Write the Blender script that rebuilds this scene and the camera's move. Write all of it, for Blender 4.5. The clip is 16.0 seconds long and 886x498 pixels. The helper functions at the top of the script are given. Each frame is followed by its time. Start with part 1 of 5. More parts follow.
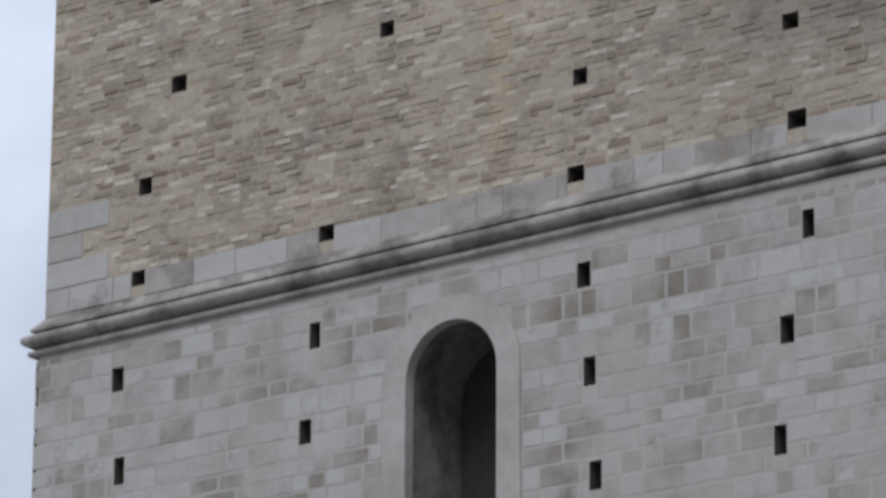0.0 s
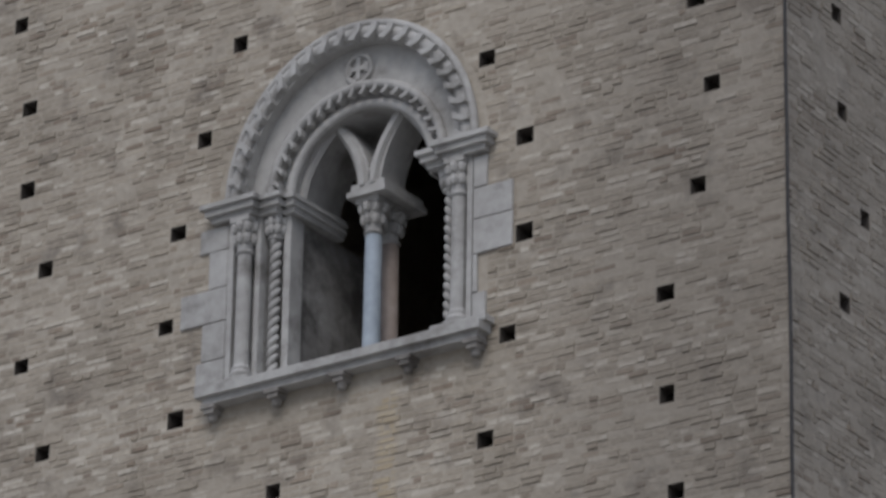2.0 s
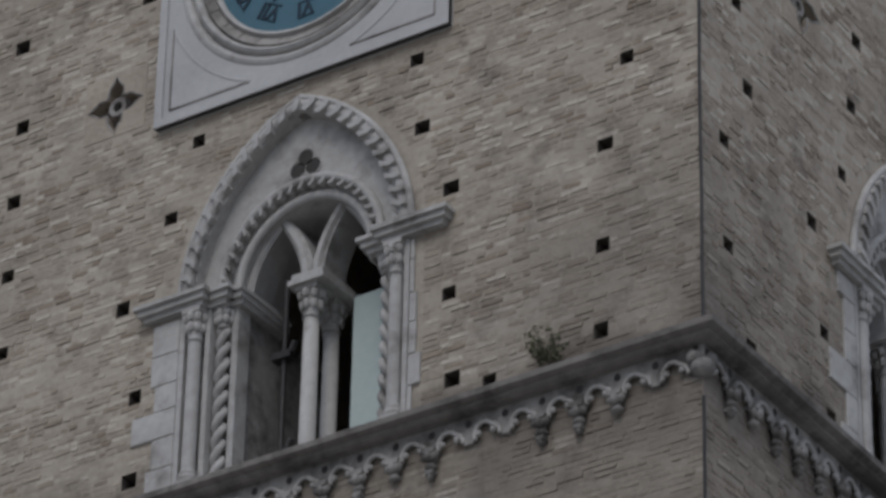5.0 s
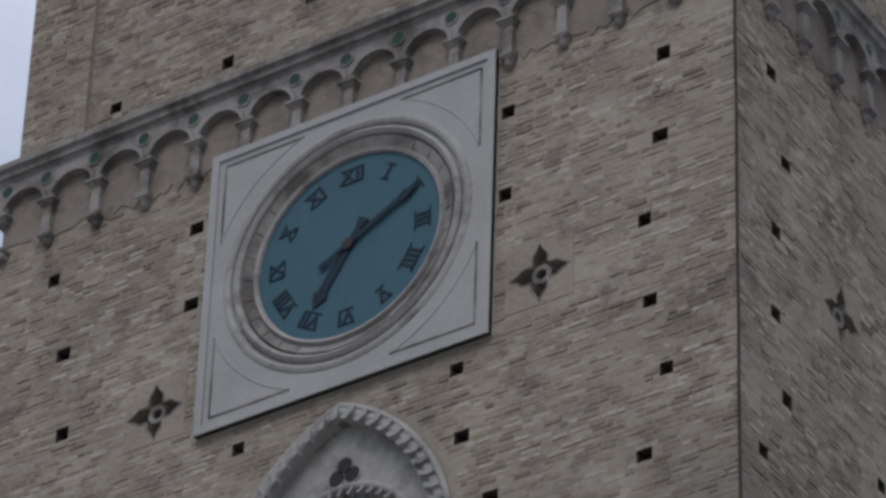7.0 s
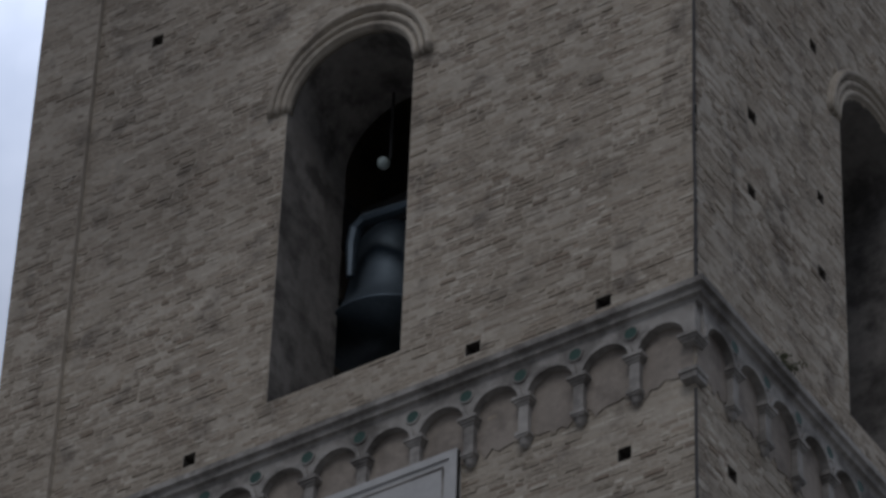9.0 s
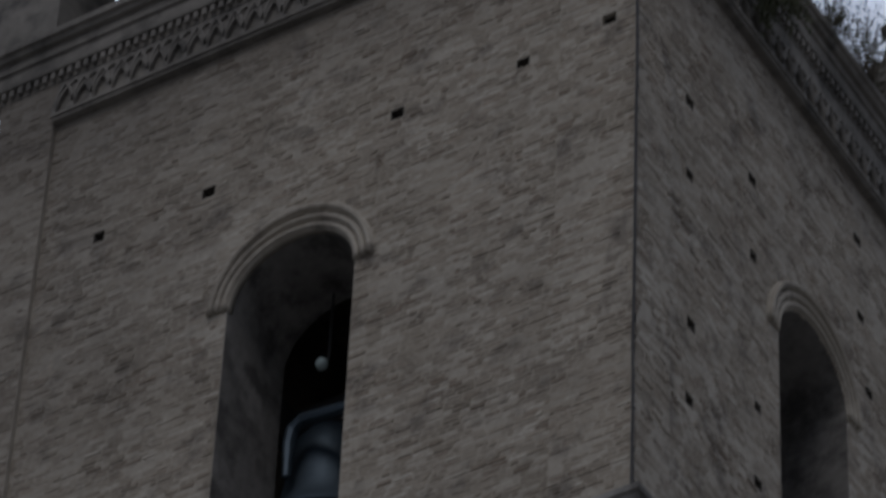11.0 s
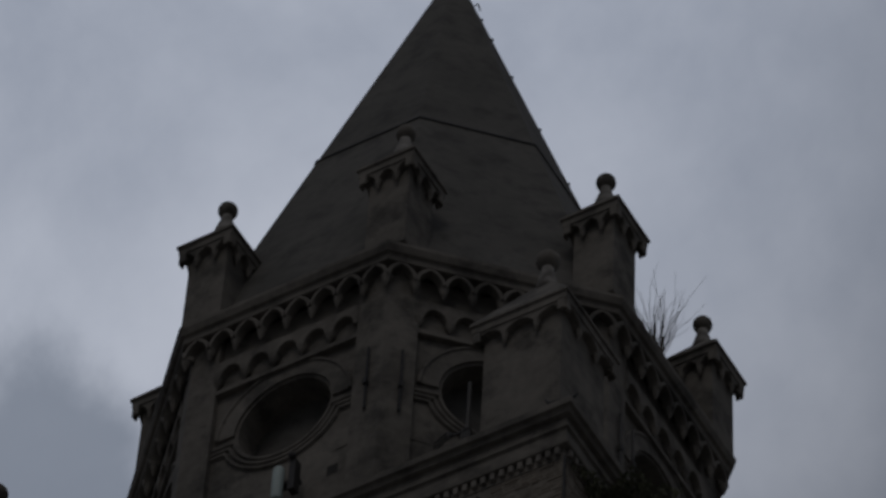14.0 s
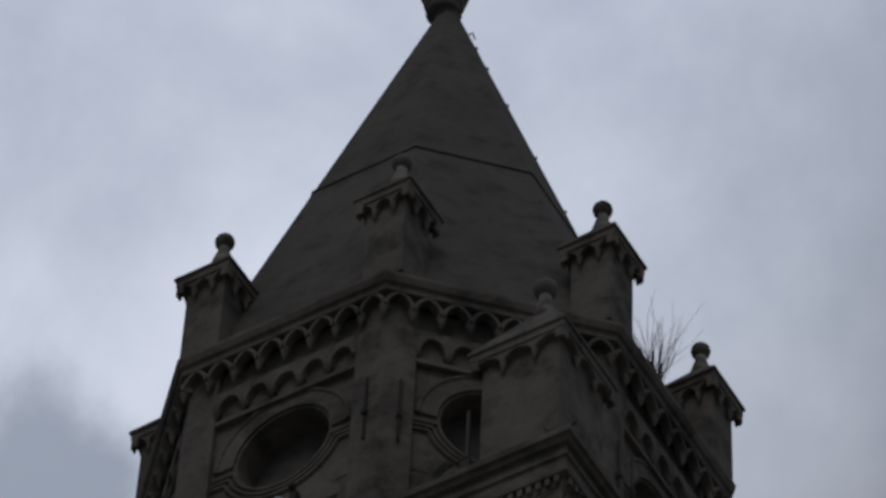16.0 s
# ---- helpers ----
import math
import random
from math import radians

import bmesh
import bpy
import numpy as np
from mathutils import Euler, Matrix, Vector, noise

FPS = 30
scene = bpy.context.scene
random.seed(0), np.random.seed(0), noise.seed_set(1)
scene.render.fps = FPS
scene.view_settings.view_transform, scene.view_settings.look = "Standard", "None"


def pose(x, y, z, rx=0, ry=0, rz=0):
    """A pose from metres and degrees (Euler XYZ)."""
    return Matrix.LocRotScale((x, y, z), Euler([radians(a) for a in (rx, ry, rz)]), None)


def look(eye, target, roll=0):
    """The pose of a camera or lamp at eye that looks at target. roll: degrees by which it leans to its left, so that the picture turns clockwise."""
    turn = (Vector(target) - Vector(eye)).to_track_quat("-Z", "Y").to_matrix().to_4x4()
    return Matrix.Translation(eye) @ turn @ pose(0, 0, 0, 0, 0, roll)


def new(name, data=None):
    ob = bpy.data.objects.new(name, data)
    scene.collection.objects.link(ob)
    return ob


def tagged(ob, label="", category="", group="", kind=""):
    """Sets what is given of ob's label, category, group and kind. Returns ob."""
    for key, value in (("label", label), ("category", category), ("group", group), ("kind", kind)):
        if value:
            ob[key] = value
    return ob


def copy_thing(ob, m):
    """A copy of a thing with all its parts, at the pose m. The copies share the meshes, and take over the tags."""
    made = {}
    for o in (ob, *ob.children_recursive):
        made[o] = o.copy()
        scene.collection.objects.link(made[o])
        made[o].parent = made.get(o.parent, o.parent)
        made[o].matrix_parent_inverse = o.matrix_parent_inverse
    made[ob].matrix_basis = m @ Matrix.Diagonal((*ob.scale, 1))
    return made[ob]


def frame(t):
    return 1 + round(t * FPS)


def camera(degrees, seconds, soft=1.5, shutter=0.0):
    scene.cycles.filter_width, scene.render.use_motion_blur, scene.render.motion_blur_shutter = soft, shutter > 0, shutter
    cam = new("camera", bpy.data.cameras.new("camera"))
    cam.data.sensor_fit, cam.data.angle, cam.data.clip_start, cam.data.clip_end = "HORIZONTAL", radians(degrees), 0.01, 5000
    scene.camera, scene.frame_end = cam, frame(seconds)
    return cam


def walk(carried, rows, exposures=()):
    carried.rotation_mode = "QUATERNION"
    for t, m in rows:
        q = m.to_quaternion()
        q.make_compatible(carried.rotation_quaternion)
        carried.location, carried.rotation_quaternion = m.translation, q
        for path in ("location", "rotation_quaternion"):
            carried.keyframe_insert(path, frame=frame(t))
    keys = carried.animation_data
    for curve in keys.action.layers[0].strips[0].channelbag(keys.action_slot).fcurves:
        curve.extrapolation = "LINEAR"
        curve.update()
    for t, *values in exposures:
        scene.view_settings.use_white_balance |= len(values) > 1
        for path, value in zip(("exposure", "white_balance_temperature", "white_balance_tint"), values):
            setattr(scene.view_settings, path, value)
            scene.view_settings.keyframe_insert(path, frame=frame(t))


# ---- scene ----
# camera: one standing place, a long lens tilted slowly up the tower
cam = camera(10.95, 16.0, soft=3.1, shutter=0.25)
EYE = Vector((19.247, -33.280, 1.6))


def aim(yaw, pitch, roll):
    y, p = radians(yaw), radians(pitch)
    return look(EYE, EYE + Vector((-math.sin(y) * math.cos(p), math.cos(y) * math.cos(p), math.sin(p))) * 20, roll)


AIMS = [
    (0.0, 36.161, 18.341, 0.376), (0.5, 36.004, 19.828, 0.715), (1.0, 35.296, 21.535, 1.033), (1.5, 35.188, 22.877, 1.075),
    (2.0, 34.719, 24.116, 0.942), (2.5, 34.650, 25.213, 0.864), (3.0, 34.586, 26.663, 0.759), (3.5, 34.125, 28.159, 0.755),
    (4.0, 34.138, 29.806, 1.055), (4.5, 34.273, 31.184, 1.381), (5.0, 33.838, 32.600, 1.279), (5.2, 33.682, 33.113, 1.186),
    (7.3, 34.682, 36.929, 2.167), (7.5, 34.701, 37.298, 2.199), (8.0, 34.579, 38.460, 2.340), (8.5, 34.296, 39.923, 2.266),
    (8.7, 34.215, 40.653, 2.241), (10.8, 33.751, 43.069, 3.000), (11.0, 33.321, 43.922, 2.944), (11.5, 33.049, 45.960, 3.249),
    (12.0, 33.136, 47.516, 3.437), (12.5, 32.974, 49.184, 3.836), (13.0, 32.668, 51.131, 4.068), (13.5, 32.661, 52.163, 4.120),
    (14.0, 32.585, 51.622, 3.729), (14.5, 32.540, 52.061, 3.434), (15.0, 32.405, 52.867, 3.166), (15.5, 32.436, 52.480, 3.169),
    (16.0, 32.563, 51.984, 3.112),
]
walk(cam, [(t, aim(y, p, r)) for t, y, p, r in AIMS],
     exposures=[(0.0, -0.04, 6250, 12), (1.0, -0.20, 6250, 13), (2.0, -0.20, 6250, 13), (3.5, -0.17, 6230, 13), (5.0, -0.44, 6200, 13), (8.0, -0.97, 6150, 13), (8.5, -1.17, 6120, 13), (11.0, -1.58, 5980, 13), (11.5, -1.75, 6100, 13),
                (12.0, -2.3, 6300, 11), (12.5, -3.05, 6250, 11), (13.0, -3.15, 6300, 11), (14.0, -3.05, 6400, 12), (15.0, -2.5, 6400, 12), (15.5, -2.6, 6400, 12), (16.0, -2.48, 6400, 12)])

# ---- light: overcast sky, a soft sun behind cloud ----
SUN_EL, SUN_AZ = radians(48), radians(163)
CLOUD = (-0.369, 0.560, 0.795)
world = bpy.data.worlds.new("sky")
scene.world = world
world.use_nodes = True
wn, wl = world.node_tree.nodes, world.node_tree.links
wn.clear()


def wnode(kind, **sets):
    n = wn.new(kind)
    for k, v in sets.items():
        n.inputs[k].default_value = v
    return n


w_out = wn.new("ShaderNodeOutputWorld")
w_bg = wn.new("ShaderNodeBackground")
w_bg.inputs["Strength"].default_value = 1.0
w_sky = wn.new("ShaderNodeTexSky")
w_sky.sky_type, w_sky.sun_disc = "NISHITA", False
w_sky.sun_elevation, w_sky.sun_rotation = SUN_EL, SUN_AZ
w_co = wn.new("ShaderNodeTexCoord")
w_no = wnode("ShaderNodeTexNoise", Scale=8.0, Detail=7.0, Roughness=0.58, Distortion=0.2)
w_map = wn.new("ShaderNodeMapping")
w_map.inputs["Location"].default_value = (0.35, 0.1, 0.2)
w_ramp = wn.new("ShaderNodeValToRGB")
w_ramp.color_ramp.elements[0].position, w_ramp.color_ramp.elements[0].color = 0.33, (0.50, 0.56, 0.67, 1)
w_ramp.color_ramp.elements[1].position, w_ramp.color_ramp.elements[1].color = 0.64, (0.80, 0.86, 0.97, 1)
w_sep = wn.new("ShaderNodeSeparateXYZ")
w_grad = wn.new("ShaderNodeMapRange")
w_grad.inputs["From Min"].default_value, w_grad.inputs["From Max"].default_value = 0.0, 1.0
w_grad.inputs["To Min"].default_value, w_grad.inputs["To Max"].default_value = 0.45, 2.1
w_mul = wn.new("ShaderNodeVectorMath")
w_mul.operation = "SCALE"
w_skys = wn.new("ShaderNodeVectorMath")
w_skys.operation = "SCALE"
w_skys.inputs["Scale"].default_value = 0.1
w_mix = wn.new("ShaderNodeMix")
w_mix.data_type = "RGBA"
w_mix.inputs["Factor"].default_value = 0.9
wl.new(w_co.outputs["Generated"], w_map.inputs["Vector"])
wl.new(w_map.outputs["Vector"], w_no.inputs["Vector"])
wl.new(w_no.outputs["Fac"], w_ramp.inputs["Fac"])
wl.new(w_co.outputs["Generated"], w_sep.inputs["Vector"])
wl.new(w_sep.outputs["Z"], w_grad.inputs["Value"])
# one darker bank of cloud low to the west
w_dist = wn.new("ShaderNodeVectorMath")
w_dist.operation = "DISTANCE"
w_dist.inputs[1].default_value = CLOUD
w_wob = wn.new("ShaderNodeVectorMath")
w_wob.operation = "MULTIPLY_ADD"
w_wob.inputs[1].default_value = (0.09, 0.09, 0.09)
wl.new(w_no.outputs["Color"], w_wob.inputs[0])
wl.new(w_co.outputs["Generated"], w_wob.inputs[2])
wl.new(w_wob.outputs["Vector"], w_dist.inputs[0])
w_bank = wn.new("ShaderNodeMapRange")
w_bank.interpolation_type = "SMOOTHSTEP"
w_bank.inputs["From Min"].default_value, w_bank.inputs["From Max"].default_value = 0.033, 0.014
w_bank.inputs["To Max"].default_value = 0.75
wl.new(w_dist.outputs["Value"], w_bank.inputs["Value"])
w_dark = wn.new("ShaderNodeMix")
w_dark.data_type = "RGBA"
w_dark.inputs[7].default_value = (0.27, 0.32, 0.40, 1)
wl.new(w_bank.outputs["Result"], w_dark.inputs["Factor"])
wl.new(w_ramp.outputs["Color"], w_dark.inputs[6])
wl.new(w_dark.outputs[2], w_mul.inputs[0])
wl.new(w_grad.outputs["Result"], w_mul.inputs["Scale"])
wl.new(w_sky.outputs["Color"], w_skys.inputs[0])
wl.new(w_skys.outputs["Vector"], w_mix.inputs[6])
# thin bright cloud high behind the tower
w_dot = wn.new("ShaderNodeVectorMath")
w_dot.operation = "DOT_PRODUCT"
w_dot.inputs[1].default_value = (-0.40, 0.40, 0.825)
wl.new(w_co.outputs["Generated"], w_dot.inputs[0])
w_lobe = wn.new("ShaderNodeMapRange")
w_lobe.interpolation_type = "SMOOTHSTEP"
w_lobe.inputs["From Min"].default_value, w_lobe.inputs["From Max"].default_value = 0.955, 0.992
w_lobe.inputs["To Min"].default_value, w_lobe.inputs["To Max"].default_value = 1.0, 2.8
wl.new(w_dot.outputs["Value"], w_lobe.inputs["Value"])
w_glow = wn.new("ShaderNodeVectorMath")
w_glow.operation = "SCALE"
wl.new(w_mul.outputs["Vector"], w_glow.inputs[0])
wl.new(w_lobe.outputs["Result"], w_glow.inputs["Scale"])
wl.new(w_glow.outputs["Vector"], w_mix.inputs[7])
wl.new(w_mix.outputs[2], w_bg.inputs["Color"])
wl.new(w_bg.outputs["Background"], w_out.inputs["Surface"])

sun = new("sun", bpy.data.lights.new("sun", "SUN"))
sun.data.energy, sun.data.angle, sun.data.color = 1.35, radians(25), (1.0, 0.95, 0.88)
sun_way = Vector((math.sin(SUN_AZ) * math.cos(SUN_EL), math.cos(SUN_AZ) * math.cos(SUN_EL), math.sin(SUN_EL)))
sun.matrix_world = look(sun_way * 100, (0, 0, 0))


# ---- materials ----
def material(name, col_a, col_b, rough=0.9, big=0.6, fine=14.0, island=0.0, obj=0.0, bump=0.3, metal=0.0, dirt=None, dirt_amount=0.5, stretch=(1, 1, 1), streak=False, vast=0.0, fleck=0.0, wash=None, wash_amount=0.6, stain_shade=()):
    """Two colours mixed by noise at two scales, with per-piece variation, optional dark crust and bump."""
    m = bpy.data.materials.new(name)
    m.use_nodes = True
    n, l = m.node_tree.nodes, m.node_tree.links
    b = n["Principled BSDF"]
    b.inputs["Roughness"].default_value, b.inputs["Metallic"].default_value = rough, metal
    b.inputs["Specular IOR Level"].default_value = 0.25
    geo, co = n.new("ShaderNodeNewGeometry"), n.new("ShaderNodeMapping")
    co.inputs["Scale"].default_value = stretch
    l.new(geo.outputs["Position"], co.inputs["Vector"])
    n1, n2 = n.new("ShaderNodeTexNoise"), n.new("ShaderNodeTexNoise")
    n1.inputs["Scale"].default_value, n1.inputs["Detail"].default_value = big, 5
    n2.inputs["Scale"].default_value, n2.inputs["Detail"].default_value = fine, 6
    l.new(co.outputs["Vector"], n1.inputs["Vector"])
    l.new(co.outputs["Vector"], n2.inputs["Vector"])

    def math_node(op, a, bb):
        k = n.new("ShaderNodeMath")
        k.operation = op
        for i, v in enumerate((a, bb)):
            if isinstance(v, (int, float)):
                k.inputs[i].default_value = v
            else:
                l.new(v, k.inputs[i])
        return k.outputs[0]
    fac = math_node("ADD", math_node("MULTIPLY", n1.outputs["Fac"], 0.62), math_node("MULTIPLY", n2.outputs["Fac"], 0.38))
    if vast:
        n0 = n.new("ShaderNodeTexNoise")
        n0.inputs["Scale"].default_value, n0.inputs["Detail"].default_value = 0.35, 3
        l.new(geo.outputs["Position"], n0.inputs["Vector"])
        fac = math_node("ADD", fac, math_node("MULTIPLY", math_node("SUBTRACT", n0.outputs["Fac"], 0.5), vast))
    if island:
        r = math_node("MULTIPLY", math_node("SUBTRACT", geo.outputs["Random Per Island"], 0.5), island)
        fac = math_node("ADD", fac, r)
    if obj:
        info = n.new("ShaderNodeObjectInfo")
        r = math_node("MULTIPLY", math_node("SUBTRACT", info.outputs["Random"], 0.5), obj)
        fac = math_node("ADD", fac, r)
    ramp = n.new("ShaderNodeValToRGB")
    ramp.color_ramp.elements[0].position, ramp.color_ramp.elements[0].color = 0.3, (*col_a, 1)
    ramp.color_ramp.elements[1].position, ramp.color_ramp.elements[1].color = 0.7, (*col_b, 1)
    l.new(fac, ramp.inputs["Fac"])
    out = ramp.outputs["Color"]
    if fleck:
        # a few pieces still limy, a few blackened or burnt red
        for lo, hi, tone, k in ((0.78, 0.88, (0.55, 0.505, 0.43), fleck), (0.10, 0.05, (0.075, 0.062, 0.05), fleck), (0.14, 0.13, (0.30, 0.205, 0.14), fleck * 0.5)):
            mr = n.new("ShaderNodeMapRange")
            mr.inputs["From Min"].default_value, mr.inputs["From Max"].default_value = lo, hi
            l.new(geo.outputs["Random Per Island"], mr.inputs["Value"])
            fx = n.new("ShaderNodeMix")
            fx.data_type = "RGBA"
            fx.inputs[7].default_value = (*tone, 1)
            l.new(math_node("MULTIPLY", mr.outputs["Result"], math_node("MULTIPLY", n2.outputs["Fac"], 1.6 * k)), fx.inputs["Factor"])
            l.new(out, fx.inputs[6])
            out = fx.outputs[2]
    if wash:
        # thin lime skin that runs over stones and joints alike
        n4 = n.new("ShaderNodeTexNoise")
        n4.inputs["Scale"].default_value, n4.inputs["Detail"].default_value, n4.inputs["Roughness"].default_value = 1.15, 7, 0.62
        l.new(geo.outputs["Position"], n4.inputs["Vector"])
        wr = n.new("ShaderNodeMapRange")
        wr.inputs["From Min"].default_value, wr.inputs["From Max"].default_value = 0.38, 0.60
        l.new(n4.outputs["Fac"], wr.inputs["Value"])
        wx = n.new("ShaderNodeMix")
        wx.data_type = "RGBA"
        wx.inputs[7].default_value = (*wash, 1)
        l.new(math_node("MULTIPLY", wr.outputs["Result"], wash_amount), wx.inputs["Factor"])
        l.new(out, wx.inputs[6])
        out = wx.outputs[2]
    if dirt:
        n3 = n.new("ShaderNodeTexNoise")
        n3.inputs["Scale"].default_value, n3.inputs["Detail"].default_value, n3.inputs["Roughness"].default_value = 1.7, 8, 0.65
        l.new(geo.outputs["Position"], n3.inputs["Vector"])
        dr = n.new("ShaderNodeMapRange")
        dr.inputs["From Min"].default_value, dr.inputs["From Max"].default_value = 0.62 - 0.3 * dirt_amount, 0.78 - 0.3 * dirt_amount
        l.new(n3.outputs["Fac"], dr.inputs["Value"])
        mx = n.new("ShaderNodeMix")
        mx.data_type = "RGBA"
        mx.inputs[7].default_value = (*dirt, 1)
        l.new(math_node("MULTIPLY", dr.outputs["Result"], 0.85), mx.inputs["Factor"])
        l.new(out, mx.inputs[6])
        out = mx.outputs[2]
    for tone, strength, spans in stain_shade:
        # broad stains and painted shade over the masonry, ragged at the edges
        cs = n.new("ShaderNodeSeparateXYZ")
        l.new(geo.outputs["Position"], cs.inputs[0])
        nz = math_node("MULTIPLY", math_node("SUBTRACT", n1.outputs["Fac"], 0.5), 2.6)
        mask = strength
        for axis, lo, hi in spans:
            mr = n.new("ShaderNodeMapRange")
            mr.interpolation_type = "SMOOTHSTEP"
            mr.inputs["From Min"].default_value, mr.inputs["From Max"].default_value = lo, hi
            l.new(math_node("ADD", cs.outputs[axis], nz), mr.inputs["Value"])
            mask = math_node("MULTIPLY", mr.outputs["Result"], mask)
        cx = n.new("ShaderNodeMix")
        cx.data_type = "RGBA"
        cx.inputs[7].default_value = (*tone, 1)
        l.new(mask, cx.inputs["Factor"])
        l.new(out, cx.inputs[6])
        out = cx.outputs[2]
    if streak:
        # ochre run-off stain below the south window
        sp = n.new("ShaderNodeSeparateXYZ")
        l.new(geo.outputs["Position"], sp.inputs[0])
        wob = math_node("MULTIPLY", math_node("SUBTRACT", n1.outputs["Fac"], 0.5), 0.25)
        off = math_node("ABSOLUTE", math_node("ADD", math_node("ADD", sp.outputs["X"], 4.43), wob), 0.0)
        across = n.new("ShaderNodeMapRange")
        across.inputs["From Min"].default_value, across.inputs["From Max"].default_value = 0.16, 0.06
        l.new(off, across.inputs["Value"])
        down = n.new("ShaderNodeMapRange")
        down.inputs["From Min"].default_value, down.inputs["From Max"].default_value = 15.4, 16.6
        l.new(sp.outputs["Z"], down.inputs["Value"])
        up = n.new("ShaderNodeMapRange")
        up.inputs["From Min"].default_value, up.inputs["From Max"].default_value = 18.5, 18.3
        l.new(sp.outputs["Z"], up.inputs["Value"])
        k = math_node("MULTIPLY", math_node("MULTIPLY", across.outputs["Result"], down.outputs["Result"]), math_node("MULTIPLY", up.outputs["Result"], 0.6))
        sx = n.new("ShaderNodeMix")
        sx.data_type = "RGBA"
        sx.inputs[7].default_value = (0.42, 0.34, 0.22, 1)
        l.new(k, sx.inputs["Factor"])
        l.new(out, sx.inputs[6])
        out = sx.outputs[2]
    l.new(out, b.inputs["Base Color"])
    if bump:
        bn = n.new("ShaderNodeBump")
        bn.inputs["Strength"].default_value, bn.inputs["Distance"].default_value = bump, 0.02
        l.new(n2.outputs["Fac"], bn.inputs["Height"])
        l.new(bn.outputs["Normal"], b.inputs["Normal"])
    return m


# soot stains and painted shade: the south-east corner below the second storey, under the pendants, the head of the
# belfry, its western half
STAINS_AND_SHADE = (((0.135, 0.118, 0.098), 0.48, (("X", -3.6, -0.9), ("Z", 28.6, 26.2), ("Z", 15.5, 17.0))),
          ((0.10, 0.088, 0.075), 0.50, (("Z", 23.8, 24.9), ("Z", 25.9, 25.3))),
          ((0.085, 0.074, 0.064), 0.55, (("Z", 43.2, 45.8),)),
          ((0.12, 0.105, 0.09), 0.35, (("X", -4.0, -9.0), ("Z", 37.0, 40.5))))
BRICK = material("brick", (0.175, 0.146, 0.11), (0.425, 0.37, 0.293), island=0.26, big=1.1, fine=16, bump=0.7, dirt=(0.16, 0.135, 0.11), dirt_amount=0.25, streak=True, vast=0.30, fleck=0.72, wash=(0.335, 0.292, 0.232), wash_amount=0.55, stain_shade=STAINS_AND_SHADE)
BRICK_ONE = material("brick_single", (0.195, 0.163, 0.123), (0.44, 0.385, 0.307), obj=0.20, big=1.1, fine=16, bump=0.7, dirt=(0.16, 0.135, 0.11), dirt_amount=0.25, vast=0.30, wash=(0.335, 0.292, 0.232), wash_amount=0.55, stain_shade=STAINS_AND_SHADE)
BRICK_DARK = material("brick_dark", (0.17, 0.14, 0.106), (0.41, 0.35, 0.275), island=0.18, big=1.0, fine=16, bump=0.7, dirt=(0.12, 0.10, 0.082), dirt_amount=0.32, vast=0.30, fleck=0.6, wash=(0.30, 0.257, 0.20), wash_amount=0.5, stain_shade=STAINS_AND_SHADE)
MORTAR = material("mortar", (0.225, 0.195, 0.154), (0.475, 0.425, 0.35), big=1.1, fine=11, bump=0.8, dirt=(0.15, 0.128, 0.105), dirt_amount=0.25, vast=0.30, wash=(0.335, 0.292, 0.232), wash_amount=0.55, stain_shade=STAINS_AND_SHADE)
PLASTER = material("brown_plaster", (0.19, 0.163, 0.135), (0.31, 0.27, 0.228), big=1.4, fine=9, bump=0.5, dirt=(0.14, 0.118, 0.10), dirt_amount=0.4)
ASHLAR = material("ashlar", (0.19, 0.168, 0.138), (0.385, 0.38, 0.37), island=0.46, big=0.9, fine=7, bump=0.5, wash=(0.365, 0.352, 0.328), wash_amount=0.78, dirt=(0.13, 0.118, 0.10), dirt_amount=0.15)
ASHLAR_ONE = material("ashlar_single", (0.19, 0.168, 0.138), (0.385, 0.38, 0.37), obj=0.46, big=0.9, fine=7, bump=0.5, wash=(0.365, 0.352, 0.328), wash_amount=0.78, dirt=(0.13, 0.118, 0.10), dirt_amount=0.15)
LIMEWASH = material("limewash", (0.28, 0.268, 0.247), (0.40, 0.386, 0.36), big=1.5, fine=9, bump=0.3)
MARBLE = material("marble", (0.29, 0.278, 0.258), (0.47, 0.458, 0.43), big=1.3, fine=10, bump=0.3, dirt=(0.15, 0.14, 0.125), dirt_amount=0.32)
# grime of the cornice slab; its dark colour also paints shade on reveals
GRIME_AND_SHADE = material("grimy_shaded_stone", (0.115, 0.105, 0.093), (0.27, 0.25, 0.225), big=1.2, fine=8, bump=0.5, dirt=(0.06, 0.055, 0.05), dirt_amount=0.5)
SPANDREL = material("stained_limestone", (0.17, 0.16, 0.145), (0.36, 0.345, 0.32), big=2.2, fine=9, bump=0.4, dirt=(0.07, 0.065, 0.058), dirt_amount=0.6)
CORNICE = material("cornice_stone", (0.19, 0.176, 0.158), (0.40, 0.378, 0.345), big=1.2, fine=8, bump=0.5, dirt=(0.10, 0.09, 0.08), dirt_amount=0.55)
GREYSTONE = material("grey_stone", (0.112, 0.102, 0.088), (0.25, 0.226, 0.194), big=0.8, fine=6, bump=0.5, dirt=(0.07, 0.065, 0.058), dirt_amount=0.45)
BLUESTONE = material("blue_grey_marble", (0.20, 0.235, 0.265), (0.33, 0.37, 0.405), rough=0.55, big=3, fine=12, bump=0.1)
ROSE = material("rose_marble", (0.22, 0.18, 0.155), (0.33, 0.275, 0.24), rough=0.6, big=3, fine=12, bump=0.1)
